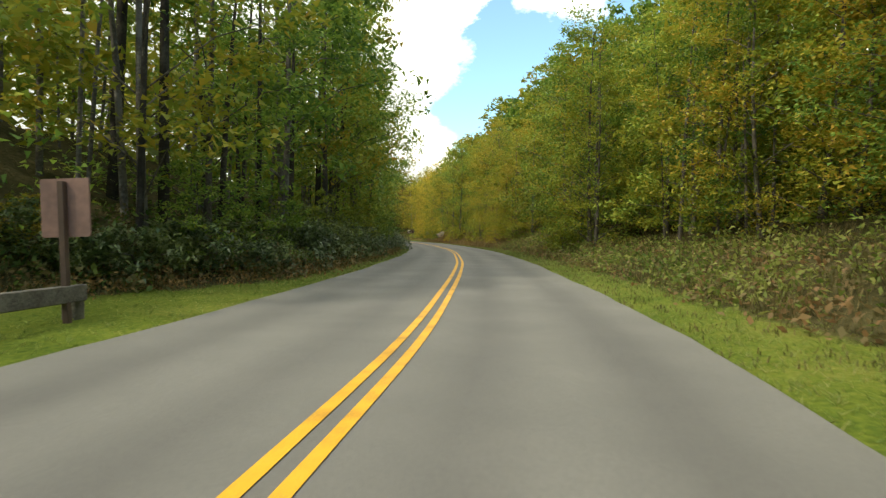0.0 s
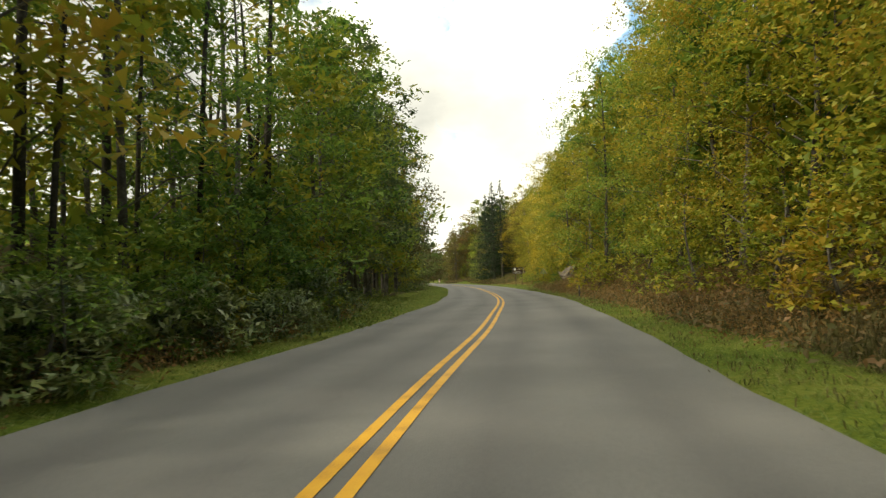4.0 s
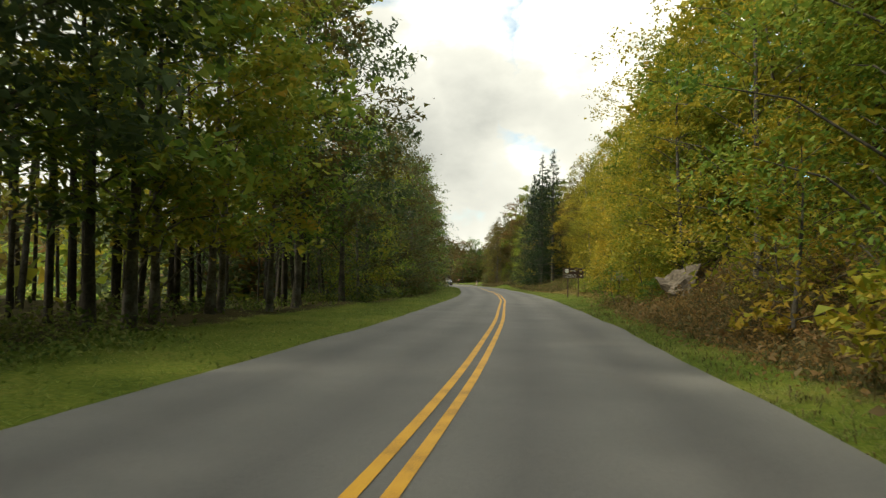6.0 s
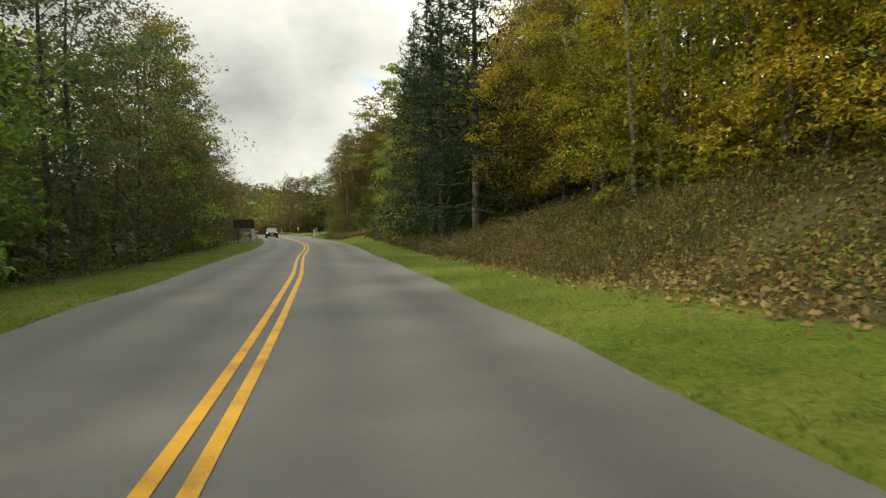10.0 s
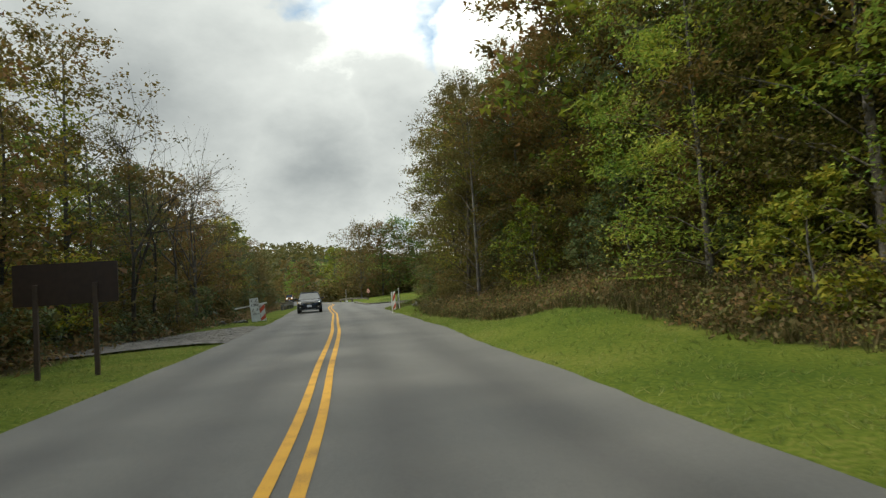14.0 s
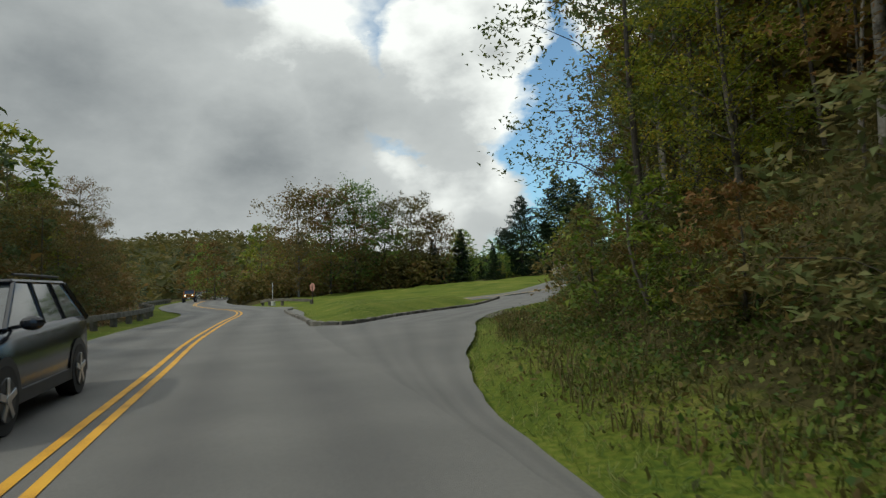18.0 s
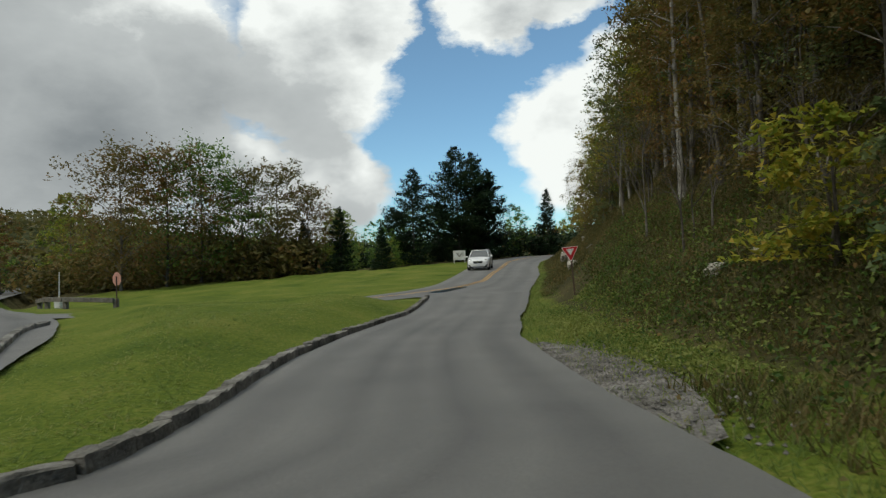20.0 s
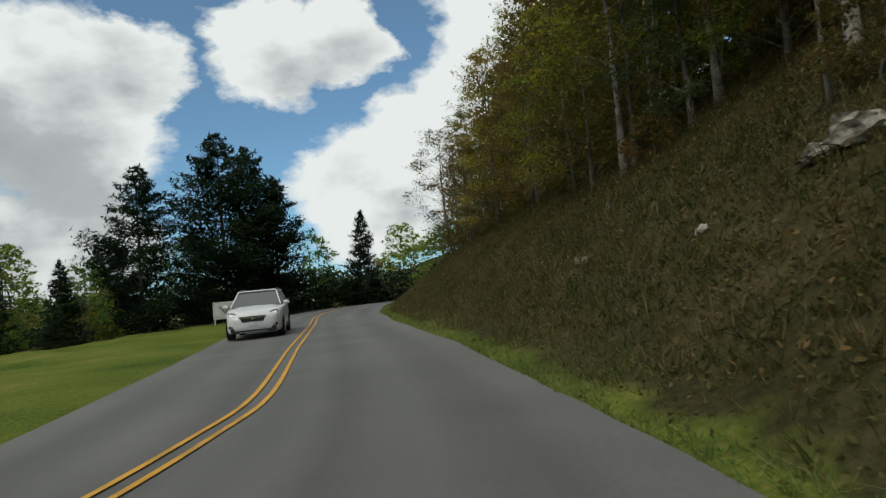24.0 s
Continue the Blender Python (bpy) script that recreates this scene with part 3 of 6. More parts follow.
def ground(x, y):
    x, y = np.atleast_1d(np.asarray(x, float)), np.atleast_1d(np.asarray(y, float))
    s, lat = station(x, y)
    base = surface(x, y, s, lat)
    # right bank along the main road
    dr = np.maximum(lat - HALF - by(VERGE_R, s), 0)
    z1 = by(SLOPE_R, s) * (dr - 1.2 * (1 - np.exp(-dr / 1.2)))
    z1 = np.where(z1 > 9, 9 + (z1 - 9) * 0.35, z1)
    z1 = z1 + by([(95, 0), (118, 0.055), (140, 0.055), (156, 0)], s) * np.clip(lat - HALF, 0, 8)
    # right bank along the ramp
    d2 = np.maximum(x - by(R_EDGE, y) - by(FOOT, y), 0)
    z2 = by([(212, 0.55), (236, 0.8), (252, 0.98), (258, 1.15), (268, 1.02), (278, 0.92), (300, 0.7)], y) * (d2 - 0.3 * (1 - np.exp(-d2 / 0.3)))
    z2 = np.where(z2 > 2.5, 2.5 + (z2 - 2.5) * 0.72, z2)
    z2 = np.where(z2 > 13, 13 + (z2 - 13) * 0.3, z2)
    w = smoothstep((y - 207) / 9)
    right = z1 * (1 - w) + np.where(x > by(R_EDGE, y), z2, 0) * w
    # the mound by the verge
    right = right + 0.55 * np.exp(-(((x + 49.8) / 3.0) ** 2) - ((y - 196) / 5.5) ** 2) * smoothstep((lat - HALF - 0.2) / 2.5)
    dl = np.maximum(-lat - HALF - by(VERGE_L, s), 0)
    z3 = by(SLOPE_L, s) * (dl - 1.0 * (1 - np.exp(-dl / 1.0)))
    z3 = np.clip(z3, -9, 5 + 0 * z3)
    z = base + np.where((lat > 0) | (y > 216) & (x > by(L_EDGE, y)), right, 0) + np.where(lat < 0, z3, 0)
    off = np.minimum(np.abs(lat) - HALF, np.where((y > 212) & (y < 352), np.where(x > by(R_EDGE, y), x - by(R_EDGE, y), np.where(x < by(L_EDGE, y), by(L_EDGE, y) - x, -1)), 99))
    rough = np.clip((off - 2.5) / 4, 0, 1)
    z = z + rough * (0.22 * lumps(x, y, 2.1) + 0.12 * lumps(x, y, 0.9, 2))
    z = z - 0.05 - 0.10 * smoothstep((0.15 - off) / 0.5) * np.where((y > 256) & (y < 266) & (x < -72.6), 0.1, 1.0) + 0.03 * np.clip(off, 0, 1)
    # the crowned grass island and the lawn falling away to the west
    inside = smoothstep((by(L_EDGE, y) - 0.2 - x) / 2.6) * smoothstep((lat - HALF - 0.6) / 2.6) * smoothstep((y - 236) / 4) * smoothstep((259.4 - y) / 4.0)
    z = z + 0.60 * inside * (x < by(L_EDGE, y))
    z = z - smoothstep((y - 263) / 12) * np.where((lat > HALF) & (x < by(L_EDGE, y)), 0.032 * np.clip(by(L_EDGE, y) - 4 - x, 0, 45), 0)
    z = z + 0.42 * np.exp(-(((x + 62.2) / 1.1) ** 2) - ((y - 211.8) / 2.4) ** 2) * smoothstep(np.minimum(off, lat - HALF + 0.3) / 0.6)
    # wooded ridges all round, far off
    far = np.hypot(x + 60, y - 150)
    ridge = smoothstep((far - 250) / 330) * np.interp(np.degrees(np.arctan2(x + 60, y - 150)), [-90, -34, -22, -10, 40, 90], [58, 52, 30, 10, 9, 40]) * (1 + 0.4 * lumps(x, y, 170, 1.0) + 0.15 * lumps(x, y, 60, 3))
    return z * np.clip(1 - (far - 300) / 300, 0, 1) + ridge


def gz(x, y):
    return float(ground(x, y)[0])


def on_road(s, lat):
    """A place lat metres to the right of the main road's middle line at the station y = s."""
    k = int(np.argmin(np.abs(LINE[:, 1] - s)))
    return LINE[k] + RIGHT[k] * lat


def heading(s):
    k = int(np.argmin(np.abs(LINE[:, 1] - s)))
    return math.degrees(math.atan2(-TANGENT[k, 0], TANGENT[k, 1]))


# ground: one sheet, fine near the road and coarse to the horizon
def axis(lo, hi, fine_lo, fine_hi, step):
    a = list(np.arange(fine_lo, fine_hi + 1e-6, step))
    d, v = step, fine_hi
    while v < hi:
        d *= 1.25
        v += d
        a.append(v)
    d, v = step, fine_lo
    while v > lo:
        d *= 1.25
        v -= d
        a.insert(0, v)
    return np.array(a)


GX, GY = axis(-3200, 3000, -125, 28, 0.8), axis(-2500, 3500, -25, 335, 0.8)
mx, my = np.meshgrid(GX, GY)
mz = ground(mx.ravel(), my.ravel())
nx, ny = len(GX), len(GY)
gv = np.stack([mx.ravel(), my.ravel(), mz], 1)
ii = (np.arange(ny - 1)[:, None] * nx + np.arange(nx - 1)[None]).ravel()
gf = np.stack([ii, ii + 1, ii + nx + 1, ii + nx], 1)
me = bpy.data.meshes.new("ground")
me.vertices.add(len(gv))
me.vertices.foreach_set("co", gv.astype(np.float32).ravel())
me.loops.add(gf.size)
me.loops.foreach_set("vertex_index", gf.astype(np.int32).ravel())
me.polygons.add(len(gf))
me.polygons.foreach_set("loop_start", np.arange(0, gf.size, 4, dtype=np.int32))
me.materials.append(M_LAND)
# how the land is kept: mown verges and lawns in red, far woods in green
vx, vy = gv[:, 0], gv[:, 1]
vs, vl = station(vx, vy)
over = np.where(vl > 0, vl - HALF - by(VERGE_R, vs), -vl - HALF - by(VERGE_L, vs))
ramp_over = vx - by(R_EDGE, vy) - by(FOOT, vy)
over = np.where((vl > 0) & (vy > 214), ramp_over, over)
over = np.where((vl > 0) & (vy > 225) & (vx < -60), np.maximum(over, np.maximum(-112 - vx, vy - (309 + 0.12 * (vx + 70)))), over)
mown = np.clip(0.5 - over / 1.6, 0, 1)
rgba = np.ones((len(gv), 4), np.float32)
rgba[:, 0], rgba[:, 1], rgba[:, 2] = mown, np.clip((np.hypot(vx + 60, vy - 150) - 240) / 60, 0, 1), 0
me.update(calc_edges=True)
me.attributes.new("cover", "FLOAT_COLOR", "POINT").data.foreach_set("color", rgba.ravel())
smooth(me)
tagged(new("ground", me), "wooded banks, mown green verges and leaf-strewn forest floor", "ground", kind="structure")


def strip(name, left, right, lift, mat, across=6):
    """A band between two lines of equal length, laid on the road surface."""
    left, right = np.asarray(left), np.asarray(right)
    u = np.linspace(0, 1, across + 1)
    p = left[:, None] * (1 - u[None, :, None]) + right[:, None] * u[None, :, None]
    z = surface(p[..., 0].ravel(), p[..., 1].ravel()) + lift
    v = np.c_[p.reshape(-1, 2), z]
    n = across + 1
    f = [(a * n + b, a * n + b + 1, (a + 1) * n + b + 1, (a + 1) * n + b) for a in range(len(left) - 1) for b in range(across)]
    me_ = mesh(name, v, f, mat)
    if across > 8:
        wheel_ = sum(np.exp(-(((u - c) / 0.055) ** 2)) for c in (0.15, 0.37, 0.63, 0.85)) * 1.05 + 0.6 * np.exp(-(((u - 0.5) / 0.03) ** 2))
        me_.attributes.new("track", "FLOAT", "POINT").data.foreach_set("value", np.tile(wheel_, len(left)).astype(np.float32))
    return me_


rng = np.random.default_rng(4)


def ragged(n, amount):
    v = rng.normal(0, 1, n + 8)
    return amount * np.convolve(v, np.ones(5) / 3, "same")[4:-4]


n = len(LINE)
road = new("road", smooth(strip("road", LINE - RIGHT * (HALF + ragged(n, 0.05))[:, None], LINE + RIGHT * (HALF + ragged(n, 0.05))[:, None], 0.010, M_ASPHALT, 24)))
tagged(road, "worn grey asphalt two-lane parkway road", "road", kind="structure")
ys = np.concatenate([np.arange(213, 261.5, 0.4), np.arange(261.6, 352, 0.6)])
ramp = new("ramp_road", smooth(strip("ramp_road", np.c_[by(L_EDGE, ys), ys], np.c_[by(R_EDGE, ys) + ragged(len(ys), 0.04), ys], 0.005, M_ASPHALT, 16)))
tagged(ramp, "grey asphalt exit ramp climbing to an upper road", "road", kind="structure")
side = np.array([(-72.8, 263.6), (-75.5, 261.6), (-79, 259.4), (-84.5, 257.2), (-91, 256)])
tagged(new("connector_road", smooth(strip("connector_road", curve(side + (0.2, -1.9)), curve(side + (0.2, 2.0)), 0.002, M_ASPHALT, 6))), "narrow asphalt connector road behind the grass island", "road", kind="structure")

# double yellow lines
def painted(name, line, normal, off, w, label):
    a, b = line + normal * (off - w / 2), line + normal * (off + w / 2)
    return tagged(new(name, strip(name, a, b, 0.019, M_YELLOW, 1)), label, "road marking", "centre lines", "structure")


for off in (-0.12, 0.12):
    painted("centre_line", LINE[LINE[:, 1] < 300], RIGHT[LINE[:, 1] < 300], off, 0.11, "double yellow centre line, slightly worn paint")
UPPER = curve([(-79.5, 259.6), (-76.5, 261.5), (-74.4, 263.2), (-73.2, 264.4), (-71.9, 266.2), (-70.9, 268.6), (-70.3, 270.6), (-69.65, 275), (-69.15, 278.5), (-67.5, 289), (-65.9, 299.5), (-63.2, 310), (-59.3, 320.5), (-52, 335), (-45, 346)], 0.5)
ut = np.gradient(UPPER, axis=0)
ut /= np.linalg.norm(ut, axis=1)[:, None]
un = np.stack([ut[:, 1], -ut[:, 0]], 1)
for off in (-0.12, 0.12):
    painted("centre_line", UPPER, un, off, 0.075, "thin double yellow centre line on the upper road")


# ---- trees ----
def tube(points, radii, sides=6):
    p = np.asarray(points, float)
    t = np.gradient(p, axis=0)
    t /= np.maximum(np.linalg.norm(t, axis=1), 1e-6)[:, None]
    ref = np.where(np.abs(t[:, 2:3]) > 0.9, np.array([[1.0, 0, 0]]), np.array([[0, 0, 1.0]]))
    a = np.cross(t, ref)
    a /= np.linalg.norm(a, axis=1)[:, None]
    b = np.cross(t, a)
    ang = np.arange(sides) * 2 * np.pi / sides
    ring = p[:, None] + np.asarray(radii)[:, None, None] * (a[:, None] * np.cos(ang)[None, :, None] + b[:, None] * np.sin(ang)[None, :, None])
    v = ring.reshape(-1, 3)
    f = [(i * sides + j, i * sides + (j + 1) % sides, (i + 1) * sides + (j + 1) % sides, (i + 1) * sides + j) for i in range(len(p) - 1) for j in range(sides)]
    return v, f


def joined(tubes):
    vs, fs, k = [], [], 0
    for v, f in tubes:
        vs.append(v)
        fs += [tuple(i + k for i in q) for q in f]
        k += len(v)
    return np.concatenate(vs), fs


def leaves(centres, size, r, flat=0.5, droop=0.25, ratio=0.55, pointed=False):
    """One leaf for each centre: rhombic and folded along the rib, or a single pointed blade."""
    n = len(centres)
    yaw = r.uniform(0, 2 * np.pi, n)
    pitch = r.normal(-droop, flat, n)
    a = np.stack([np.cos(yaw) * np.cos(pitch), np.sin(yaw) * np.cos(pitch), np.sin(pitch)], 1)
    side = np.stack([-np.sin(yaw), np.cos(yaw), r.normal(0, flat, n)], 1)
    side /= np.linalg.norm(side, axis=1)[:, None]
    s = size * r.uniform(0.65, 1.35, n)[:, None]
    c = np.asarray(centres)
    if pointed:
        w = side * s * ratio * 0.5 * r.uniform(0.8, 1.2, (n, 1))
        skew = a * s * r.uniform(-0.25, 0.25, (n, 1))
        return np.stack([c - a * s * 0.4 - w - skew, c - a * s * 0.4 + w + skew, c + a * s * 0.6], 1).reshape(-1, 3)
    nrm = np.cross(a, side)
    lift = nrm * s * 0.10
    return np.stack([c - a * s * 0.5, c + side * s * ratio * 0.5 + lift + a * s * 0.05, c + a * s * 0.5, c - side * s * ratio * 0.5 + lift + a * s * 0.05], 1).reshape(-1, 3)


def broadleaf(r, tall, wide, bare, clumps, per_clump, size, ratio=0.80, flat=0.42, twigs=9, limbs=2):
    """Trunk, limbs and leaf sprays of one tree: wood tubes, leaf corners. Leaves gather round twigs, twigs round limb ends."""
    bend = r.normal(0, 0.35, 2)
    zs = np.linspace(-0.5, tall * 0.93, 8)
    u = np.clip(zs / tall, 0, 1)
    pts = np.stack([bend[0] * np.sin(u * 3), bend[1] * np.sin(u * 2.5), zs], 1)
    base = 0.0085 * tall + 0.02
    wood = [tube(pts, base * (1 - 0.88 * u) * (1 + 0.5 * np.exp(-zs.clip(0) * 2.5)), 7)]
    centres = []
    for k in range(clumps):
        rel = (k + r.uniform(0, 1)) / clumps
        h = bare + (1 - bare) * rel
        envelope = wide * (0.30 + 0.72 * math.sin(math.pi * min(1, 0.22 + 0.74 * rel))) * r.uniform(0.8, 1.15)
        reach = envelope * (0.25 + 0.75 * r.uniform(0, 1) ** 0.55)
        ang = k * 2.4 + r.normal(0, 0.5)
        core = np.array([np.interp(h * tall, zs, pts[:, 0]), np.interp(h * tall, zs, pts[:, 1]), h * tall])
        tip = core + np.array([math.cos(ang) * reach, math.sin(ang) * reach, reach * r.uniform(-0.15, 0.2)])
        start = core * 1.0
        start[2] = max(0.3, core[2] - reach * 0.5)
        start[:2] = [np.interp(start[2], zs, pts[:, 0]), np.interp(start[2], zs, pts[:, 1])]
        if k % limbs == 0:
            mid_ = (start + tip) / 2 + np.array([0, 0, reach * 0.12])
            wood.append(tube([start, mid_, tip], [base * 0.26 * (1 - rel * 0.6), base * 0.15, 0.008], 4))
        rad = wide * r.uniform(0.30, 0.52) * (1 - 0.35 * rel)
        m = int(per_clump * r.uniform(0.6, 1.4))
        d = r.normal(0, 1, (twigs, 3))
        d /= np.maximum(np.linalg.norm(d, axis=1), 1e-6)[:, None]
        d *= (r.uniform(0, 1, (twigs, 1)) ** 0.45) * rad
        out = np.hypot(d[:, 0], d[:, 1]) / rad
        d[:, 2] = d[:, 2] * flat - 0.28 * out**2 * rad
        p = tip + d[r.integers(0, twigs, m)] + r.normal(0, 1, (m, 3)) * rad * np.array([0.20, 0.20, 0.11])
        p[:, 2] = np.maximum(p[:, 2], 0.12)
        centres.append(p)
    return joined(wood), leaves(np.concatenate(centres), size, r, ratio=ratio, pointed=True)


def conifer(r, tall, wide, whorls, per, size, bare=0.06, blunt=False):
    zs = np.linspace(-0.3, tall, 6)
    wood = [tube(np.stack([0 * zs, 0 * zs, zs], 1), 0.016 * tall * (1 - 0.95 * np.clip(zs / tall, 0, 1)), 7)]
    centres = []
    swell = r.uniform(0.6, 1.15, (7, 5))
    for k in range(whorls * 5):
        h = bare + (1 - bare) * (k + r.uniform(0, 1)) / (whorls * 5)
        ang = r.uniform(0, 2 * math.pi)
        outline = math.sin(math.pi * min(1.0, 0.20 + 0.78 * h)) ** 0.8 if blunt else (1.03 - h) ** 0.8
        reach = wide * outline * swell[int(h * 6.99), int(ang / 6.2832 * 4.99)] * r.uniform(0.75, 1.1)
        root = np.array([0, 0, h * tall])
        tip = root + np.array([math.cos(ang) * reach, math.sin(ang) * reach, reach * (-0.12 + 0.4 * h)])
        if reach > 0.8 and k % 2:
            wood.append(tube([root, (root + tip) / 2 - (0, 0, 0.05 * reach), tip], [0.035, 0.025, 0.01], 4))
        m = max(5, int(per * reach / wide))
        u = r.uniform(0.1, 1.05, (m, 1)) ** 0.7
        p = root + (tip - root) * u
        p[:, 2] -= 0.12 * reach * np.sin(u[:, 0] * 3)
        spread = 0.22 * reach * (1.1 - u * 0.6) + 0.06
        p = p + np.stack([r.normal(0, 1, m) * -math.sin(ang), r.normal(0, 1, m) * math.cos(ang), r.normal(0, 0.35, m)], 1) * spread
        centres.append(p)
    return joined(wood), leaves(np.concatenate(centres), size, r, 0.45, 0.1, 0.30, True)


def bare_tree(r, tall, wide, twigs_leafy=0):
    wood, tips = [], []

    def grow(p, d, length, rad, depth):
        q = p + d * length * 0.5 + r.normal(0, 0.05, 3) * length
        e = p + d * length
        wood.append(tube([p, q, e], [rad, rad * 0.8, rad * 0.55], 5 if depth < 2 else 3))
        if depth >= 5:
            tips.append(e)
            return
        for _ in range(3 if depth < 4 else 2):
            nd = d + r.normal(0, 0.42 * wide, 3)
            nd[2] = max(nd[2], 0.05)
            nd /= np.linalg.norm(nd)
            grow(e if r.random() < 0.7 else q, nd, length * r.uniform(0.55, 0.82), rad * 0.55, depth + 1)

    grow(np.array([0, 0, -0.3]), np.array([0.02, 0.02, 1.0]), tall * 0.36, 0.011 * tall, 0)
    tips = np.array(tips)
    pick = tips[r.integers(0, len(tips), max(8, twigs_leafy))] + r.normal(0, 0.25, (max(8, twigs_leafy), 3))
    return joined(wood), leaves(pick, 0.12, r, pointed=True)


TREES = {}


def prototype(kind, shapes, name, label, category, wood_mat, leaf_mat, park):
    """Builds one tree of each shape at a place of its own; the first one stays there."""
    out = []
    for (wood, lv) in shapes:
        out.append((smooth(mesh("trunk", *wood, wood_mat)), quads("crown", lv, leaf_mat, 3)))
    TREES[kind] = (name, label, category, out)


def plant(kind, x, y, turn, size, group="roadside trees", sink=0.0, which=None):
    name, label, category, shapes = TREES[kind]
    trunk, crown = shapes[int(rng.integers(len(shapes))) if which is None else which]
    ob = thing(name, label, category, pose(x, y, gz(x, y) - sink, 0, 0, turn), group)
    ob.scale = (size, size, size * float(rng.uniform(0.92, 1.1)))
    part("trunk", trunk, None, ob)
    part("crown", crown, None, ob)
    return ob


r = np.random.default_rng(11)
near_shapes = [broadleaf(r, t, w, b, c, p, 0.138) for t, w, b, c, p in ((11, 3.3, 0.03, 58, 158), (12, 3.1, 0.05, 60, 155), (9.5, 3.2, 0.02, 56, 158), (12.5, 3.5, 0.04, 60, 155))]
tall_shapes = [broadleaf(r, t, w, b, c, p, 0.24) for t, w, b, c, p in ((15, 3.9, 0.20, 52, 110), (16, 3.6, 0.24, 52, 110), (14, 4.0, 0.16, 52, 110))]
open_shapes = [broadleaf(r, t, w, b, c, p, 0.26, flat=0.6, twigs=12, limbs=1) for t, w, b, c, p in ((12, 5.0, 0.16, 60, 110), (13, 4.6, 0.18, 60, 110))]
fine_shapes = [broadleaf(r, t, w, b, c, 240, 0.096, twigs=12) for t, w, b, c in ((10.5, 3.0, 0.06, 64), (11.5, 2.8, 0.10, 66), (9.5, 3.1, 0.04, 60))]
pole_shapes = [broadleaf(r, t, w, b, c, p, 0.17) for t, w, b, c, p in ((13, 2.7, 0.30, 46, 100), (12, 2.8, 0.25, 46, 100), (14, 2.6, 0.34, 46, 100))]
far_shapes = [broadleaf(r, t, w, b, c, p, 0.38, flat=0.55) for t, w, b, c, p in ((12, 3.8, 0.05, 50, 62), (12.5, 3.5, 0.08, 50, 62), (11, 4.0, 0.03, 50, 62))]
bush_shapes = [broadleaf(r, t, w, b, c, p, 0.125, flat=0.7) for t, w, b, c, p in ((2.6, 1.6, 0.02, 24, 95), (3.4, 1.7, 0.03, 26, 95), (1.9, 1.4, 0.02, 20, 95))]
for key, mat, tone in (("green", M_GREEN, "deep green"), ("olive", M_OLIVE, "leaves turning yellow"), ("gold", M_GOLD, "bright autumn yellow"), ("rust", M_RUST, "thin brownish leaves"), ("dusky", M_DUSK, "dull dark green")):
    prototype("near_" + key, near_shapes, "tree", f"broadleaf tree, {tone}, leafy down to the bank", "tree", M_BARK, mat, 0)
    prototype("fine_" + key, fine_shapes, "tree", f"bushy small-leaved tree, {tone}, at the forest edge", "tree", M_BARK, mat, 0)
    prototype("tall_" + key, tall_shapes, "tree", f"tall broadleaf forest tree, {tone}", "tree", M_BARK, mat, 0)
    prototype("open_" + key, open_shapes, "tree", f"spreading broadleaf tree, {tone}", "tree", M_BARK, mat, 0)
    prototype("pole_" + key, pole_shapes, "tree", f"slender pale-trunked young tree, {tone}", "tree", M_PALE, mat, 0)
    prototype("far_" + key, far_shapes, "tree", f"full-crowned broadleaf forest tree, {tone}", "tree", M_BARK, mat, 0)
    prototype("bush_" + key, bush_shapes, "shrub", f"leafy roadside shrub, {tone}", "shrub", M_BARK, mat, 0)
laurel_shapes = [broadleaf(r, t, w, 0.05, c, 60, 0.15, 0.42, 0.8, 10) for t, w, c in ((1.0, 1.0, 22), (1.4, 1.1, 26), (0.75, 0.9, 18))]
prototype("laurel", laurel_shapes, "laurel_shrub", "low dark evergreen laurel shrub on the bank", "shrub", M_BARK, M_LAUREL, 0)
prototype("pine", [conifer(r, 15, 4.3, 36, 130, 0.50, 0.05, True), conifer(r, 14, 4.0, 34, 130, 0.50, 0.04, True)], "pine_tree", "dark evergreen pine with layered branches", "tree", M_BARK, M_NEEDLE, 0)
prototype("hemlock", [conifer(r, 15, 3.6, 40, 90, 0.30, 0.06)], "hemlock_tree", "tall dark hemlock among the broadleaf trees", "tree", M_BARK, M_NEEDLE, 0)
prototype("spruce", [conifer(r, 9, 2.7, 34, 70, 0.46, 0.01)], "spruce_tree", "small pointed dark spruce on the lawn edge", "tree", M_BARK, M_NEEDLE, 0)
prototype("bare", [bare_tree(r, 11, 0.85, 420), bare_tree(r, 10, 0.8, 700)], "bare_tree", "nearly leafless grey tree with fine twigs", "tree", M_BARK, M_RUST, 0)

rng = np.random.default_rng(21)


def pick(weights):
    keys = list(weights)
    p = np.array([weights[k] for k in keys], float)
    return keys[int(rng.choice(len(keys), p=p / p.sum()))]


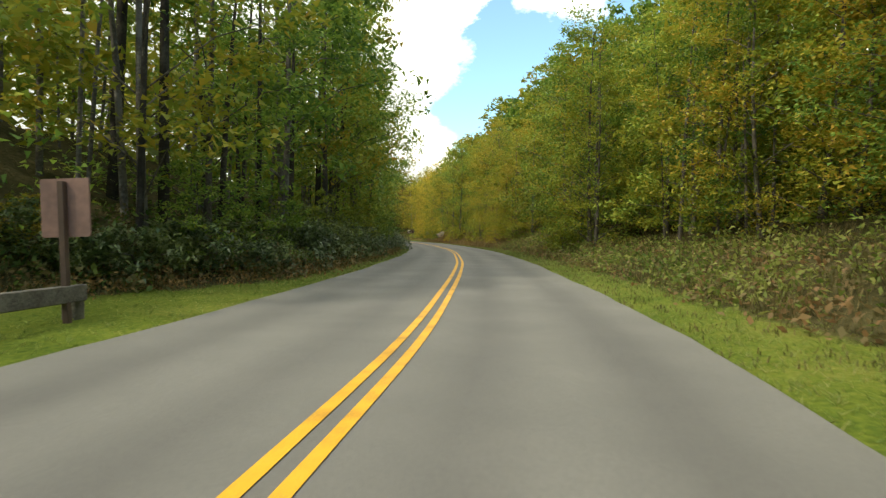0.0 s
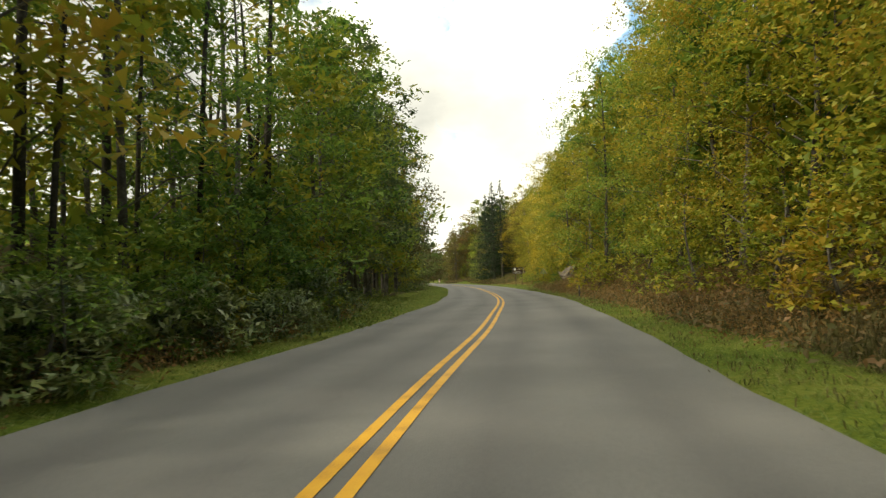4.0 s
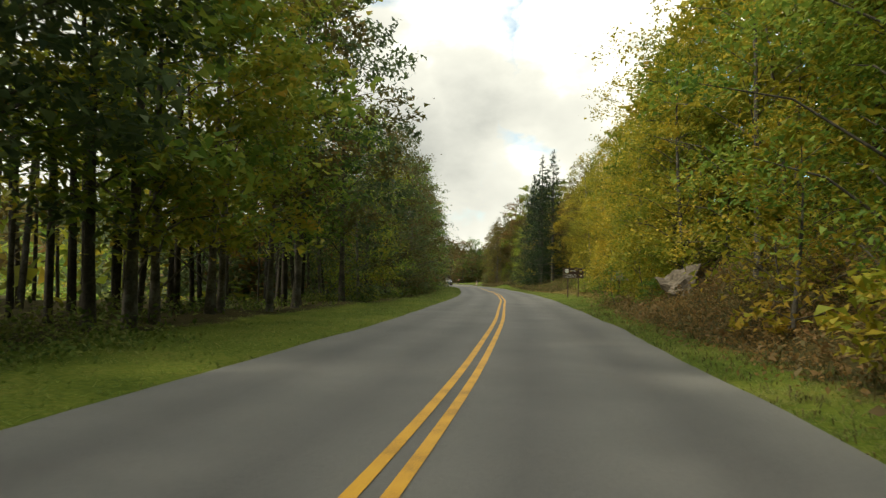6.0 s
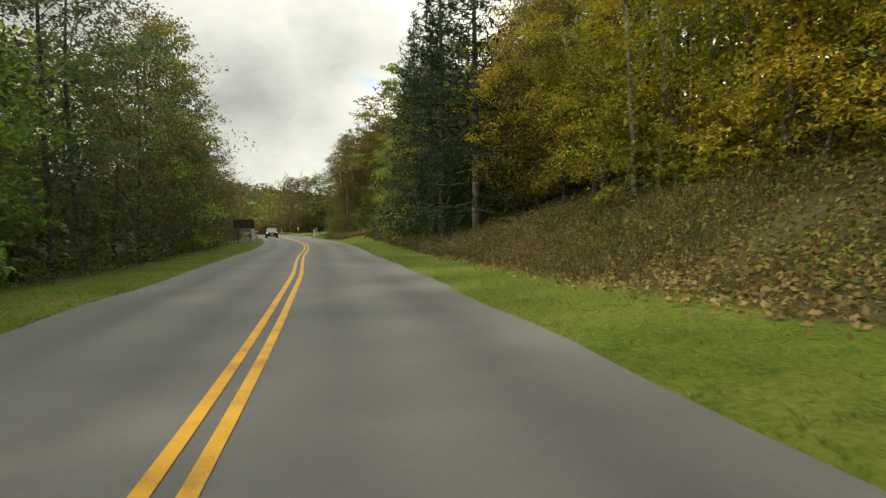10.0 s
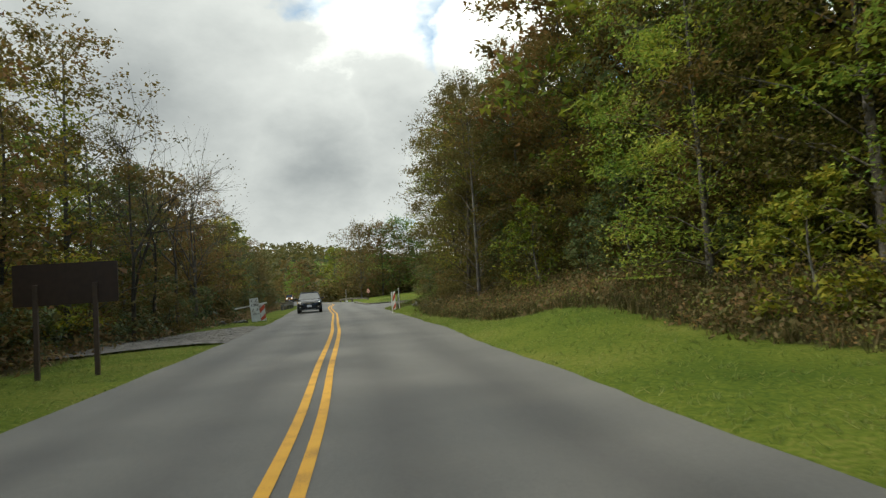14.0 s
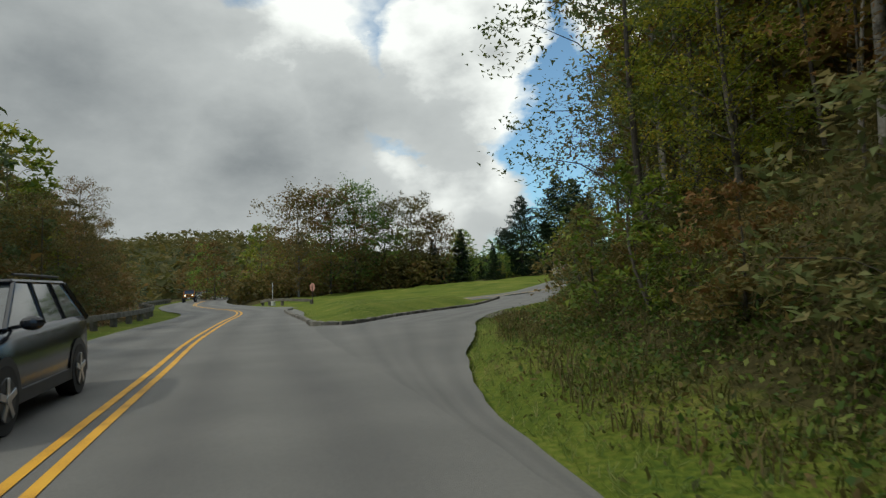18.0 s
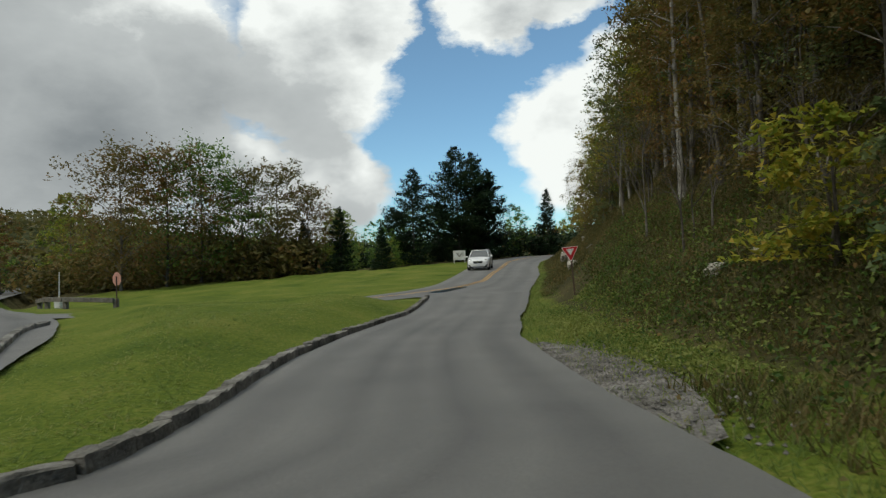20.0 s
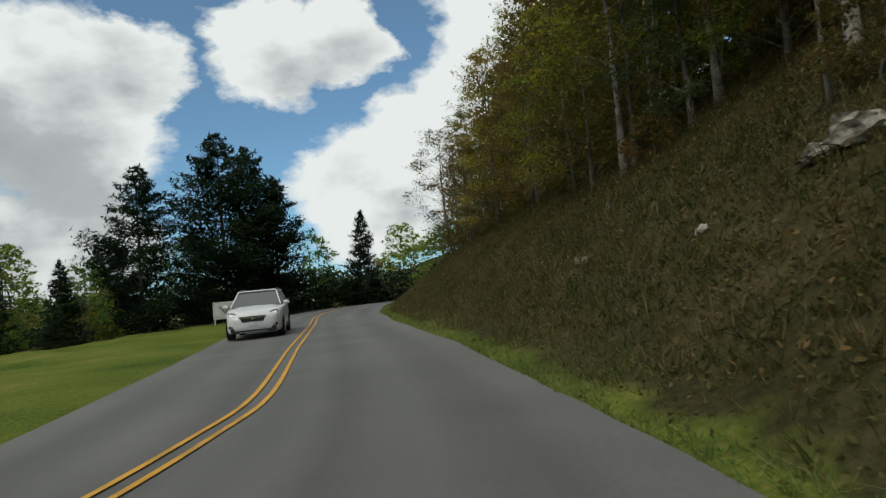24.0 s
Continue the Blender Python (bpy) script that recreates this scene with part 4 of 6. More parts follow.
def tones(side, s):
    """Leaf colour odds along the road."""
    if side > 0:
        if 106 < s < 160:
            return {"gold": 4, "olive": 4, "green": 0.8} if s < 124 else {"gold": 7, "olive": 3}
        if s < 60:
            return {"olive": 5, "green": 3, "gold": 0.5}
        if s < 112:
            return {"olive": 5, "gold": 0.8, "green": 3}
        if s < 170:
            return {"olive": 4, "green": 3, "gold": 0.5, "rust": 3}
        return {"olive": 4, "dusky": 3, "rust": 2, "green": 0.8} if s < 196 else {"olive": 1.4, "dusky": 3, "rust": 4}
    if s < 20:
        return {"green": 6, "olive": 2}
    if s < 90:
        return {"green": 3.5, "olive": 4.5}
    if s > 184:
        return {"rust": 6, "olive": 1.2, "dusky": 2.5}
    return {"dusky": 5, "rust": 2, "green": 0.8, "olive": 0.4} if s > 112 else {"green": 2.5, "dusky": 2.5, "rust": 1.5, "olive": 2}


CLEAR = [(-22.1, 131.2, 2.4), (-16.8, 119.3, 2.4), (-12.6, 109.5, 2.6), (-62.9, 212.4, 3.0), (-70.6, 209.6, 3.0), (-59.8, 188.6, 2.6), (-6.1, 7.8, 3.0), (-68.2, 251.0, 1.6)]


def free(x, y, gap=0.0):
    return all(math.hypot(x - a, y - b) > c + gap for a, b, c in CLEAR)


FAR_TREES = {}


def far_tree(tone, x, y, turn, size):
    """Notes a tree of the deep forest; all of one colour become one object."""
    FAR_TREES.setdefault(tone, []).append((int(rng.integers(len(far_shapes))), x, y, gz(x, y), turn, size))


def row(side, s0, s1, step, depth, kinds, scale=(0.85, 1.15)):
    s = s0
    while s < s1:
        verge = float(by(VERGE_R if side > 0 else VERGE_L, s))
        lat = HALF + verge + depth + float(rng.normal(0, 0.5))
        x, y = on_road(s, side * lat)
        s += step * float(rng.uniform(0.7, 1.3))
        if side > 0 and y > 212 or not free(x, y):
            continue
        kind = kinds(s) if callable(kinds) else kinds
        if side > 0 and depth < 6 and (14 < s < 38 or 52 < s < 64 or 138 < s < 178):
            if depth < 2.5:
                continue
            x, y = on_road(s, lat + 3.4)
        if kind == "far" and side > 0 and depth < 10 and (10 < s < 42 or 48 < s < 68 or s > 132):
            kind = "fine" if s > 132 else "near"
        if kind == "far":
            far_tree(pick(tones(side, s)), x, y, float(rng.uniform(0, 360)), float(rng.uniform(*scale)))
            continue
        plant(kind if kind in TREES else kind + "_" + pick(tones(side, s)), x, y, float(rng.uniform(0, 360)), float(rng.uniform(*scale)))


# right of the main road
row(1, -8, 112, 5.0, 1.9, "bush", (0.7, 1.15))
row(1, 140, 190, 4.5, 2.0, "bush", (0.7, 1.1))
row(1, 196, 212, 2.4, 4.2, "bush", (0.7, 1.1))
row(1, -8, 40, 3.9, 3.4, "near", (0.85, 1.1))
row(1, 40, 112, 3.9, 3.6, lambda s: "fine" if s > 60 else "near", (1.08, 1.3))
row(1, 108, 160, 2.5, 3.2, lambda s: "fine" if s > 126 else "near", (0.95, 1.2))
row(1, 112, 158, 3.6, 1.7, "bush", (0.6, 1.0))
row(1, 108, 137, 1.9, 1.3, lambda s: "bush" if rng.random() < 0.5 else "bush_green", (0.5, 0.85))
row(1, 112, 137, 2.4, 3.0, "bush", (0.7, 1.0))
row(1, 122, 152, 2.6, 2.6, lambda s: "bush_gold" if rng.random() < 0.6 else "bush_olive", (0.7, 1.2))
row(1, 20, 112, 5.5, 14.5, "far", (1.35, 1.6))
row(1, 45, 112, 8.0, 20, "far", (1.5, 1.8))
row(1, 192, 211, 1.7, 5.6, "bush", (0.75, 1.05))
row(1, 192, 211, 2.6, 6.6, "fine", (0.45, 0.6))
row(1, 192, 211, 2.8, 9.0, "near", (0.95, 1.15))
row(1, 186, 207, 2.8, 7.6, "tall", (1.0, 1.25))
row(1, 160, 194, 3.1, 4.2, "fine", (1.05, 1.25))
row(1, 194, 210, 2.8, 7.2, "fine", (1.0, 1.2))
for s, lat in ((158, 13.2), (163, 12.4)):
    x, y = on_road(s, lat)
    plant("fine_gold", x, y, float(rng.uniform(0, 360)), 1.15)
row(1, -14, 209, 5.0, 7.6, "far", (1.1, 1.35))
# left of the main road
row(-1, 12, 82, 1.25, 0.7, "laurel", (0.7, 1.2))
row(-1, 12, 82, 1.7, 1.9, "laurel", (0.8, 1.4))
row(-1, 64, 84, 2.4, 2.6, "bush", (0.9, 1.3))
row(-1, 12, 78, 5.0, 2.0, "bush", (0.6, 1.0))
row(-1, 44, 84, 2.6, 0.9, lambda s: "bush", (0.45, 0.8))
row(-1, 8, 80, 3.7, 3.4, lambda s: "near" if rng.random() < 0.3 else "tall", (0.95, 1.2))
row(-1, 80, 118, 3.4, 1.6, "tall", (0.85, 1.05))
row(-1, 93, 113, 6.0, 0.9, "tall", (1.0, 1.15))
row(-1, 116, 184, 3.2, 2.4, "near", (1.0, 1.22))
row(-1, 184, 204, 3.0, 3.4, "near", (0.9, 1.12))
row(-1, 204, 262, 3.0, 3.4, "near", (0.62, 0.86))
row(-1, 186, 300, 4.0, 7.5, "far", (0.8, 1.0))
row(-1, 190, 250, 5.0, 1.8, "bush", (0.6, 1.0))
row(-1, -12, 60, 9.0, 12.5, "far", (0.95, 1.2))
row(-1, 60, 128, 8.5, 12.5, "far", (1.0, 1.25))
row(-1, 124, 184, 5.6, 9.5, "far", (1.0, 1.25))
row(-1, -14, 9, 4.0, 7.0, "near", (0.85, 1.05))
for s, lat, k, size in ((70, -6.6, "bush_olive", 0.95), (74, -7.2, "bush_green", 1.15), (77.5, -7.6, "bush_olive", 1.25), (81, -8.4, "bush_green", 1.2), (85, -9.0, "bush_olive", 1.0), (38, -6.4, "bush_olive", 0.8), (50, -6.3, "bush_olive", 0.9), (57, -6.6, "bush_green", 0.95)):
    x, y = on_road(s, lat)
    plant(k, x, y, float(rng.uniform(0, 360)), size)
for x, y, k in ((-70.2, 201.6, 0.95), (-71.6, 204.4, 1.0), (-72.6, 206.8, 0.9), (-75.6, 209.8, 0.85), (-68.4, 198.5, 0.9)):
    plant("bare", x, y, float(rng.uniform(0, 360)), k)
row(-1, 186, 214, 1.8, 2.4, "laurel", (1.0, 1.7))
# hemlocks above the verge
for s, lat in ((164, 9.4), (169, 8.6), (174, 9.0), (180, 9.2)):
    x, y = on_road(s, lat)
    plant("hemlock", x, y, float(rng.uniform(0, 360)), 1.2)


# above the ramp and the upper road
def hillside(y0, y1, step, depth, kinds, scale):
    y = y0
    while y < y1:
        x = float(by(R_EDGE, y)) + depth + float(rng.normal(0, 0.7))
        if free(x, y):
            kind = kinds if isinstance(kinds, str) else kinds[int(rng.integers(len(kinds)))]
            if kind == "far":
                far_tree(pick({"rust": 6, "olive": 1.5}), x, y, float(rng.uniform(0, 360)), float(rng.uniform(*scale)))
                y += step * float(rng.uniform(0.7, 1.3))
                continue
            plant(kind + "_" + pick({"olive": 2, "dusky": 3, "rust": 3} if y < 242 else {"rust": 6, "olive": 1.6, "dusky": 1}), x, y, float(rng.uniform(0, 360)), float(rng.uniform(*scale)), "hillside trees")
        y += step * float(rng.uniform(0.7, 1.3))


for x, y, k, s in ((-56.6, 208.2, "fine_rust", 1.0), (-58.2, 211.6, "fine_rust", 1.05), (-59.0, 215.4, "fine_olive", 1.1), (-61.0, 219.2, "fine_rust", 1.0), (-61.8, 223.4, "fine_rust", 0.95), (-55.0, 213.0, "fine_rust", 1.15), (-57.6, 218.0, "fine_dusky", 1.1)):
    plant(k, x, y, float(rng.uniform(0, 360)), s, "hillside trees")
hillside(214, 240, 2.8, 6.3, ["fine", "near", "pole"], (0.75, 1.0))
hillside(240, 276, 2.2, 6.0, ["pole", "pole", "near"], (0.62, 0.8))
hillside(238, 270, 2.6, 8.3, ["pole", "near", "near"], (0.7, 0.95))
hillside(270, 300, 2.4, 5.6, ["pole", "near", "near"], (0.5, 0.68))
hillside(270, 300, 2.6, 10.2, ["pole", "near", "near"], (0.7, 0.9))
hillside(214, 240, 2.2, 4.2, "bush", (0.5, 0.9))
hillside(262, 300, 6.0, 5.0, "bush", (0.4, 0.7))
hillside(216, 310, 3.0, 11.5, ["pole", "far"], (0.8, 1.0))
hillside(240, 312, 3.6, 16.0, "far", (0.9, 1.1))
hillside(288, 335, 3.2, 7.4, ["bush", "near"], (0.6, 0.8))


for tone, mat in (("green", M_GREEN), ("olive", M_OLIVE), ("gold", M_GOLD), ("rust", M_RUST), ("dusky", M_DUSK)):
    lv_, wd_ = [], []
    for which, x, y, z, turn, size in FAR_TREES.get(tone, []):
        a = math.radians(turn)
        m_ = np.array([[math.cos(a), math.sin(a), 0], [-math.sin(a), math.cos(a), 0], [0, 0, 1]]) * size
        (wv, wf), lv = far_shapes[which]
        lv_.append(lv @ m_ + (x, y, z))
        wd_.append((wv @ m_ + (x, y, z), wf))
    if lv_:
        whole = tagged(new("forest_trees", quads("forest_trees", np.concatenate(lv_), mat, 3)), "crowds of forest trees behind the roadside ones", "woods", kind="stuff")
        tagged(new("forest_trunks", smooth(mesh("forest_trunks", *joined(wd_), M_BARK))), "trunks and limbs of the forest trees", "woods", kind="stuff")


# the depth of the forest behind the edge trees, and distant woods
def forest_mass(name, spots, low, high, per, size, spread, mat, label, seed):
    g = np.random.default_rng(seed)
    spots = np.asarray(spots)
    z = ground(spots[:, 0], spots[:, 1])
    top = high * (0.8 + 0.25 * lumps(spots[:, 0], spots[:, 1], 4.0, seed))
    zz = z + low + (top - low) * g.uniform(0, 1, len(spots))
    c = np.c_[spots, zz]
    d = g.normal(0, 1, (len(c), per, 3)) * np.array([spread, spread, spread * 0.4])
    p = (c[:, None] + d).reshape(-1, 3)
    tagged(new(name, quads(name, leaves(p, size, g, ratio=0.85, pointed=True), mat, 3)), label, "woods", kind="stuff")


def beside(side, s0, s1, d0, d1, count, seed):
    g = np.random.default_rng(seed)
    out = []
    for _ in range(count):
        s = g.uniform(s0, s1)
        x, y = on_road(s, side * (HALF + float(by(VERGE_R if side > 0 else VERGE_L, s)) + g.uniform(d0, d1)))
        out.append((x, y))
    return out


def above(y0, y1, d0, d1, count, seed):
    g = np.random.default_rng(seed)
    y = g.uniform(y0, y1, count)
    d = g.uniform(d0, d1, count)
    open_ = (y < 238) | (y > 257) | (d > 2.3)
    return np.c_[by(R_EDGE, y) + d, y][open_]


for k, (side, s0, s1, mat, n_, hi) in enumerate(((1, -25, 60, M_OLIVE, 620, 15), (1, 60, 118, M_OLIVE, 420, 15), (1, 118, 150, M_GOLD, 130, 12), (1, 150, 208, M_GREEN, 420, 15),
                                            (-1, -25, 60, M_OLIVE, 320, 8), (-1, 60, 120, M_OLIVE, 150, 8), (-1, 120, 186, M_DUSK, 460, 8), (-1, 186, 330, M_RUST, 900, 8))):
    forest_mass("forest_depth", beside(side, s0, s1, 8.5, 21, n_, 40 + k), 0.3, hi, 18, 0.75, 1.3, mat, "dense forest foliage behind the edge trees", 60 + k)
forest_mass("forest_depth", beside(-1, 190, 300, 3.0, 9.0, 620, 93), 0.2, 6.5, 18, 0.42, 0.9, M_RUST, "tangled brownish woods beside the lower road", 94)
forest_mass("forest_depth", above(218, 330, 10, 26, 760, 91), 0.3, 10, 16, 0.7, 1.3, M_RUST, "brownish autumn woods up the hillside", 92)


def trunks(name, spots, seed, mat, tall=11.0, thick=0.09):
    g = np.random.default_rng(seed)
    tubes = []
    for x, y in spots:
        z, h, w = gz(x, y), tall * g.uniform(0.6, 1.1), thick * g.uniform(0.5, 1.4)
        lean = g.normal(0, 0.5, 2)
        tubes.append(tube([(x, y, z - 0.3), (x + lean[0] * 0.4, y + lean[1] * 0.4, z + h * 0.5), (x + lean[0], y + lean[1], z + h)], [w, w * 0.75, w * 0.3], 5))
    tagged(new(name, smooth(mesh(name, *joined(tubes), mat))), "slender bare trunks standing in the forest shade", "woods", kind="stuff")


trunks("forest_trunks", beside(-1, 0, 80, 4, 14, 60, 71), 72, M_BARK)
trunks("forest_trunks", beside(-1, 78, 122, 3, 12, 46, 73), 74, M_BARK)
# thicker trunks in the bark that has forest shade in its colour
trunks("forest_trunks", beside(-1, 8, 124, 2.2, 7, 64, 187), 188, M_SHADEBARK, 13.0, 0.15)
trunks("forest_trunks", beside(1, 0, 130, 5, 14, 60, 75), 76, M_BARK)
trunks("forest_trunks", beside(1, 134, 156, 5.5, 12, 44, 77), 78, M_PALE)
trunks("forest_trunks", above(216, 315, 6.5, 18, 60, 79), 80, M_PALE, 8.0, 0.06)
trunks("forest_trunks", above(216, 315, 6.0, 18, 110, 81), 82, M_BARK, 9.0, 0.06)
g = np.random.default_rng(95)
ang, dist = g.uniform(-1.35, -0.15, 5200), 260 + 480 * g.uniform(0, 1, 5200) ** 1.2
forest_mass("distant_woods", np.c_[-60 + np.sin(ang) * dist, 150 + np.cos(ang) * dist], 0.5, 9, 8, 2.6, 2.4, M_RUST, "wooded ridges in the distance", 96)


g = np.random.default_rng(97)
cx, cy = g.uniform(-330, 150, 20000), g.uniform(-110, 470, 20000)
cs, cl = station(cx, cy)
wild = (np.abs(cl) > np.where((cl < 0) & (cy > 190), 45, np.where((cl < 0) & (cy < 130), 40, 22))) & ((cy < 216) | (cl < 0) | (cx > by(R_EDGE, cy) + 26) & (cy < 320) | (cy > 415))
cx, cy = cx[wild], cy[wild]
tone_ = lumps(cx, cy, 14, 5) + g.normal(0, 0.5, len(cx))
for mat_, lo_, hi_, sd in ((M_GREEN, -9, -0.1, 98), (M_OLIVE, -0.1, 0.6, 99), (M_RUST, 0.6, 9, 100)):
    w_ = (tone_ > lo_) & (tone_ < hi_)
    forest_mass("forest_canopy", np.c_[cx[w_], cy[w_]], 4.5, 10.0, 8, 1.35, 1.6, mat_, "rolling autumn forest canopy beyond the road", sd)


# weeds, dry brush and leaf litter on the banks
def brush(name, spots, per, size, spread, tall, mat, label, seed):
    g = np.random.default_rng(seed)
    spots = np.asarray(spots)
    d = g.normal(0, spread, (len(spots), per, 2))
    mound = np.exp(-(d**2).sum(-1) / (2 * spread * spread))
    high = tall * g.uniform(0, 1, d.shape[:2]) * g.uniform(0.4, 1.3, (len(spots), 1)) * (0.35 + 0.65 * mound)
    xy = (spots[:, None] + d).reshape(-1, 2)
    p = np.c_[xy, ground(xy[:, 0], xy[:, 1]) + high.ravel() + 0.02]
    tagged(new(name, quads(name, leaves(p, size, g, 0.7, -0.1, 0.6), mat)), label, "undergrowth", kind="stuff")


def tufts(name, spots, tall, per, seed, label):
    """Arching dry grass: each tuft a spray of bent blades."""
    g = np.random.default_rng(seed)
    spots = np.asarray(spots)
    base = np.repeat(np.c_[spots, ground(spots[:, 0], spots[:, 1])], per, 0)
    n_ = len(base)
    base[:, :2] += g.normal(0, 0.07, (n_, 2))
    a, lean = g.uniform(0, 2 * np.pi, n_), g.uniform(0.3, 1.3, n_)
    h = tall * g.uniform(0.45, 1.3, n_)
    way = np.c_[np.cos(a), np.sin(a), 0 * a]
    w = np.c_[-np.sin(a), np.cos(a), 0 * a] * 0.007
    up = np.array([[0, 0, 1.0]])
    mid_ = base + way * (lean * h * 0.35)[:, None] + up * (h * 0.65)[:, None]
    tip = base + way * (lean * h)[:, None] + up * (h * (1 - 0.35 * lean))[:, None]
    v = np.stack([base - w, base + w, mid_ + w, mid_ - w, mid_ - w, mid_ + w, tip + w * 0.2, tip - w * 0.2], 1).reshape(-1, 3)
    tagged(new(name, quads(name, v, M_STRAW)), label, "grass", kind="stuff")


brush("bank_brush", beside(1, -15, 62, 0.0, 5.0, 800, 101), 22, 0.16, 0.32, 0.75, M_WEED, "green and brown weeds on the road bank", 102)
brush("bank_brush", beside(1, -15, 118, -0.3, 4.5, 1100, 103), 18, 0.15, 0.30, 0.6, M_DRY, "dry brown brush on the road bank", 104)
brush("bank_brush", beside(1, 150, 208, -0.2, 5.0, 800, 105), 20, 0.15, 0.32, 0.7, M_DRY, "dry brown brush on the road bank", 106)
brush("leaf_litter", beside(1, 114, 158, -0.1, 8.5, 2600, 107), 16, 0.13, 0.42, 0.10, M_LITTER, "fallen brown leaves covering the bank", 108)
brush("bank_brush", beside(1, 145, 180, 0.0, 5.5, 1100, 193), 26, 0.085, 0.36, 0.75, M_DRY, "tall brown weeds above the verge", 194)
brush("fern_bank", beside(1, 148, 212, 0.1, 4.5, 700, 195), 28, 0.075, 0.36, 0.60, M_FERN, "withered rusty ferns below the trees", 196)
tufts("dry_grass", beside(1, 144, 178, -0.2, 5.0, 1800, 197), 0.55, 5, 198, "tall tan grass above the verge")
brush("bank_brush", beside(1, 112, 158, 0.8, 7.0, 150, 109), 60, 0.11, 0.55, 1.2, M_OLIVE, "yellowing weeds above the verge", 110)
brush("bank_brush", beside(-1, 10, 84, 0.0, 4.2, 1000, 111), 22, 0.16, 0.34, 0.8, M_DRY, "dry brown brush on the road bank", 112)
brush("bank_brush", beside(-1, 8, 84, 0.6, 5.0, 620, 113), 22, 0.17, 0.36, 0.9, M_WEED, "leafy green weeds on the road bank", 114)
brush("bank_brush", beside(-1, 84, 186, 0.6, 4.0, 620, 115), 20, 0.16, 0.34, 0.7, M_WEED, "green weeds under the trees", 116)
brush("bank_brush", beside(-1, 186, 260, 0.0, 5.0, 700, 117), 20, 0.16, 0.34, 0.8, M_DRY, "dry brush beside the lower road", 118)
brush("hillside_brush", above(212, 320, 1.0, 10, 3400, 119), 28, 0.060, 0.42, 0.38, M_HILL, "brown brush on the hillside", 120)
brush("hillside_brush", above(212, 320, 0.8, 9, 1700, 121), 34, 0.055, 0.45, 0.32, M_HILL, "dull olive weeds on the hillside", 122)
brush("hillside_brush", above(230, 300, 1.5, 9, 260, 171), 34, 0.085, 0.50, 0.45, M_FERN, "rusty withered ferns on the hillside", 172)
brush("hillside_brush", above(214, 256, 1.6, 5, 620, 123), 34, 0.085, 0.42, 0.50, M_WEED, "green weeds at the foot of the hillside", 124)
brush("hillside_brush", above(240, 252, 0.7, 3.0, 340, 127), 32, 0.080, 0.35, 0.34, M_WEED, "lush green weeds at the foot of the slope", 128)
g = np.random.default_rng(191)
y = g.uniform(238, 252, 700)
brush("foot_weeds", np.c_[by(R_EDGE, y) + 0.9 + 1.5 * g.uniform(0, 1, 700), y], 26, 0.06, 0.22, 0.16, M_WEED, "lush low weeds at the foot of the slope", 192)
brush("leaf_litter", above(216, 300, 0.9, 9, 2200, 129), 10, 0.10, 0.40, 0.06, M_HILL, "dead leaves and stalks on the hillside", 130)
brush("fern_bank", beside(-1, 10, 84, -0.2, 1.5, 800, 173), 32, 0.085, 0.34, 0.5, M_FERN, "withered rusty ferns at the foot of the bank", 174)
brush("fern_bank", beside(1, 66, 116, -0.1, 3.2, 900, 175), 34, 0.078, 0.38, 0.55, M_FERN, "withered rusty ferns on the road bank", 176)
brush("bank_brush", beside(-1, 72, 96, -1.6, 2.5, 500, 177), 26, 0.10, 0.36, 0.30, M_WEED, "low weeds in the wide verge", 178)
brush("bank_brush", beside(1, 194, 214, 0.0, 5.5, 900, 125), 24, 0.10, 0.32, 0.7, M_DRY, "tangled tan brush on the road bank", 126)


tufts("dry_grass", above(213, 305, 0.8, 8.5, 5200, 151), 0.30, 5, 152, "arching tan grass on the hillside")
tufts("dry_grass", beside(1, 190, 214, -0.4, 5.0, 1700, 153), 0.45, 6, 154, "arching tan grass on the road bank")
tufts("dry_grass", beside(1, 158, 206, -0.5, 2.8, 2600, 181), 0.42, 5, 182, "tall yellowed grass below the trees")
brush("bank_brush", beside(1, 158, 206, 0.2, 4.0, 900, 183), 28, 0.10, 0.40, 0.8, M_DRY, "tangled brown undergrowth below the trees", 184)
brush("bank_brush", beside(1, 158, 206, 0.2, 3.5, 420, 185), 30, 0.10, 0.40, 0.6, M_WEED, "green weeds below the trees", 186)
tufts("dry_grass", beside(1, 10, 68, 0.0, 6.5, 2600, 159), 0.5, 5, 160, "tall dry grass on the open bank")
tufts("dry_grass", beside(1, -12, 118, 0.0, 2.6, 1800, 155), 0.40, 4, 156, "dry grass at the edge of the verge")
tufts("dry_grass", beside(-1, 8, 84, -0.2, 2.2, 1500, 157), 0.42, 4, 158, "dry grass at the foot of the bank")


def blades(name, spots, tall, seed, label, mat=M_BLADE, wide=0.008, lean=0.075):
    g = np.random.default_rng(seed)
    spots = np.repeat(np.asarray(spots), 3, 0) + g.normal(0, 0.03, (len(spots) * 3, 2))
    c = np.c_[spots, ground(spots[:, 0], spots[:, 1]) - 0.01]
    n_ = len(c)
    a = g.uniform(0, 2 * np.pi, n_)
    w = np.c_[np.cos(a), np.sin(a), 0 * a] * wide
    tip = np.c_[g.normal(0, lean, (n_, 2)), tall * g.uniform(0.5, 1.4, n_)]
    tagged(new(name, quads(name, np.stack([c - w, c + w, c + tip], 1).reshape(-1, 3), mat, 3)), label, "grass", kind="stuff")


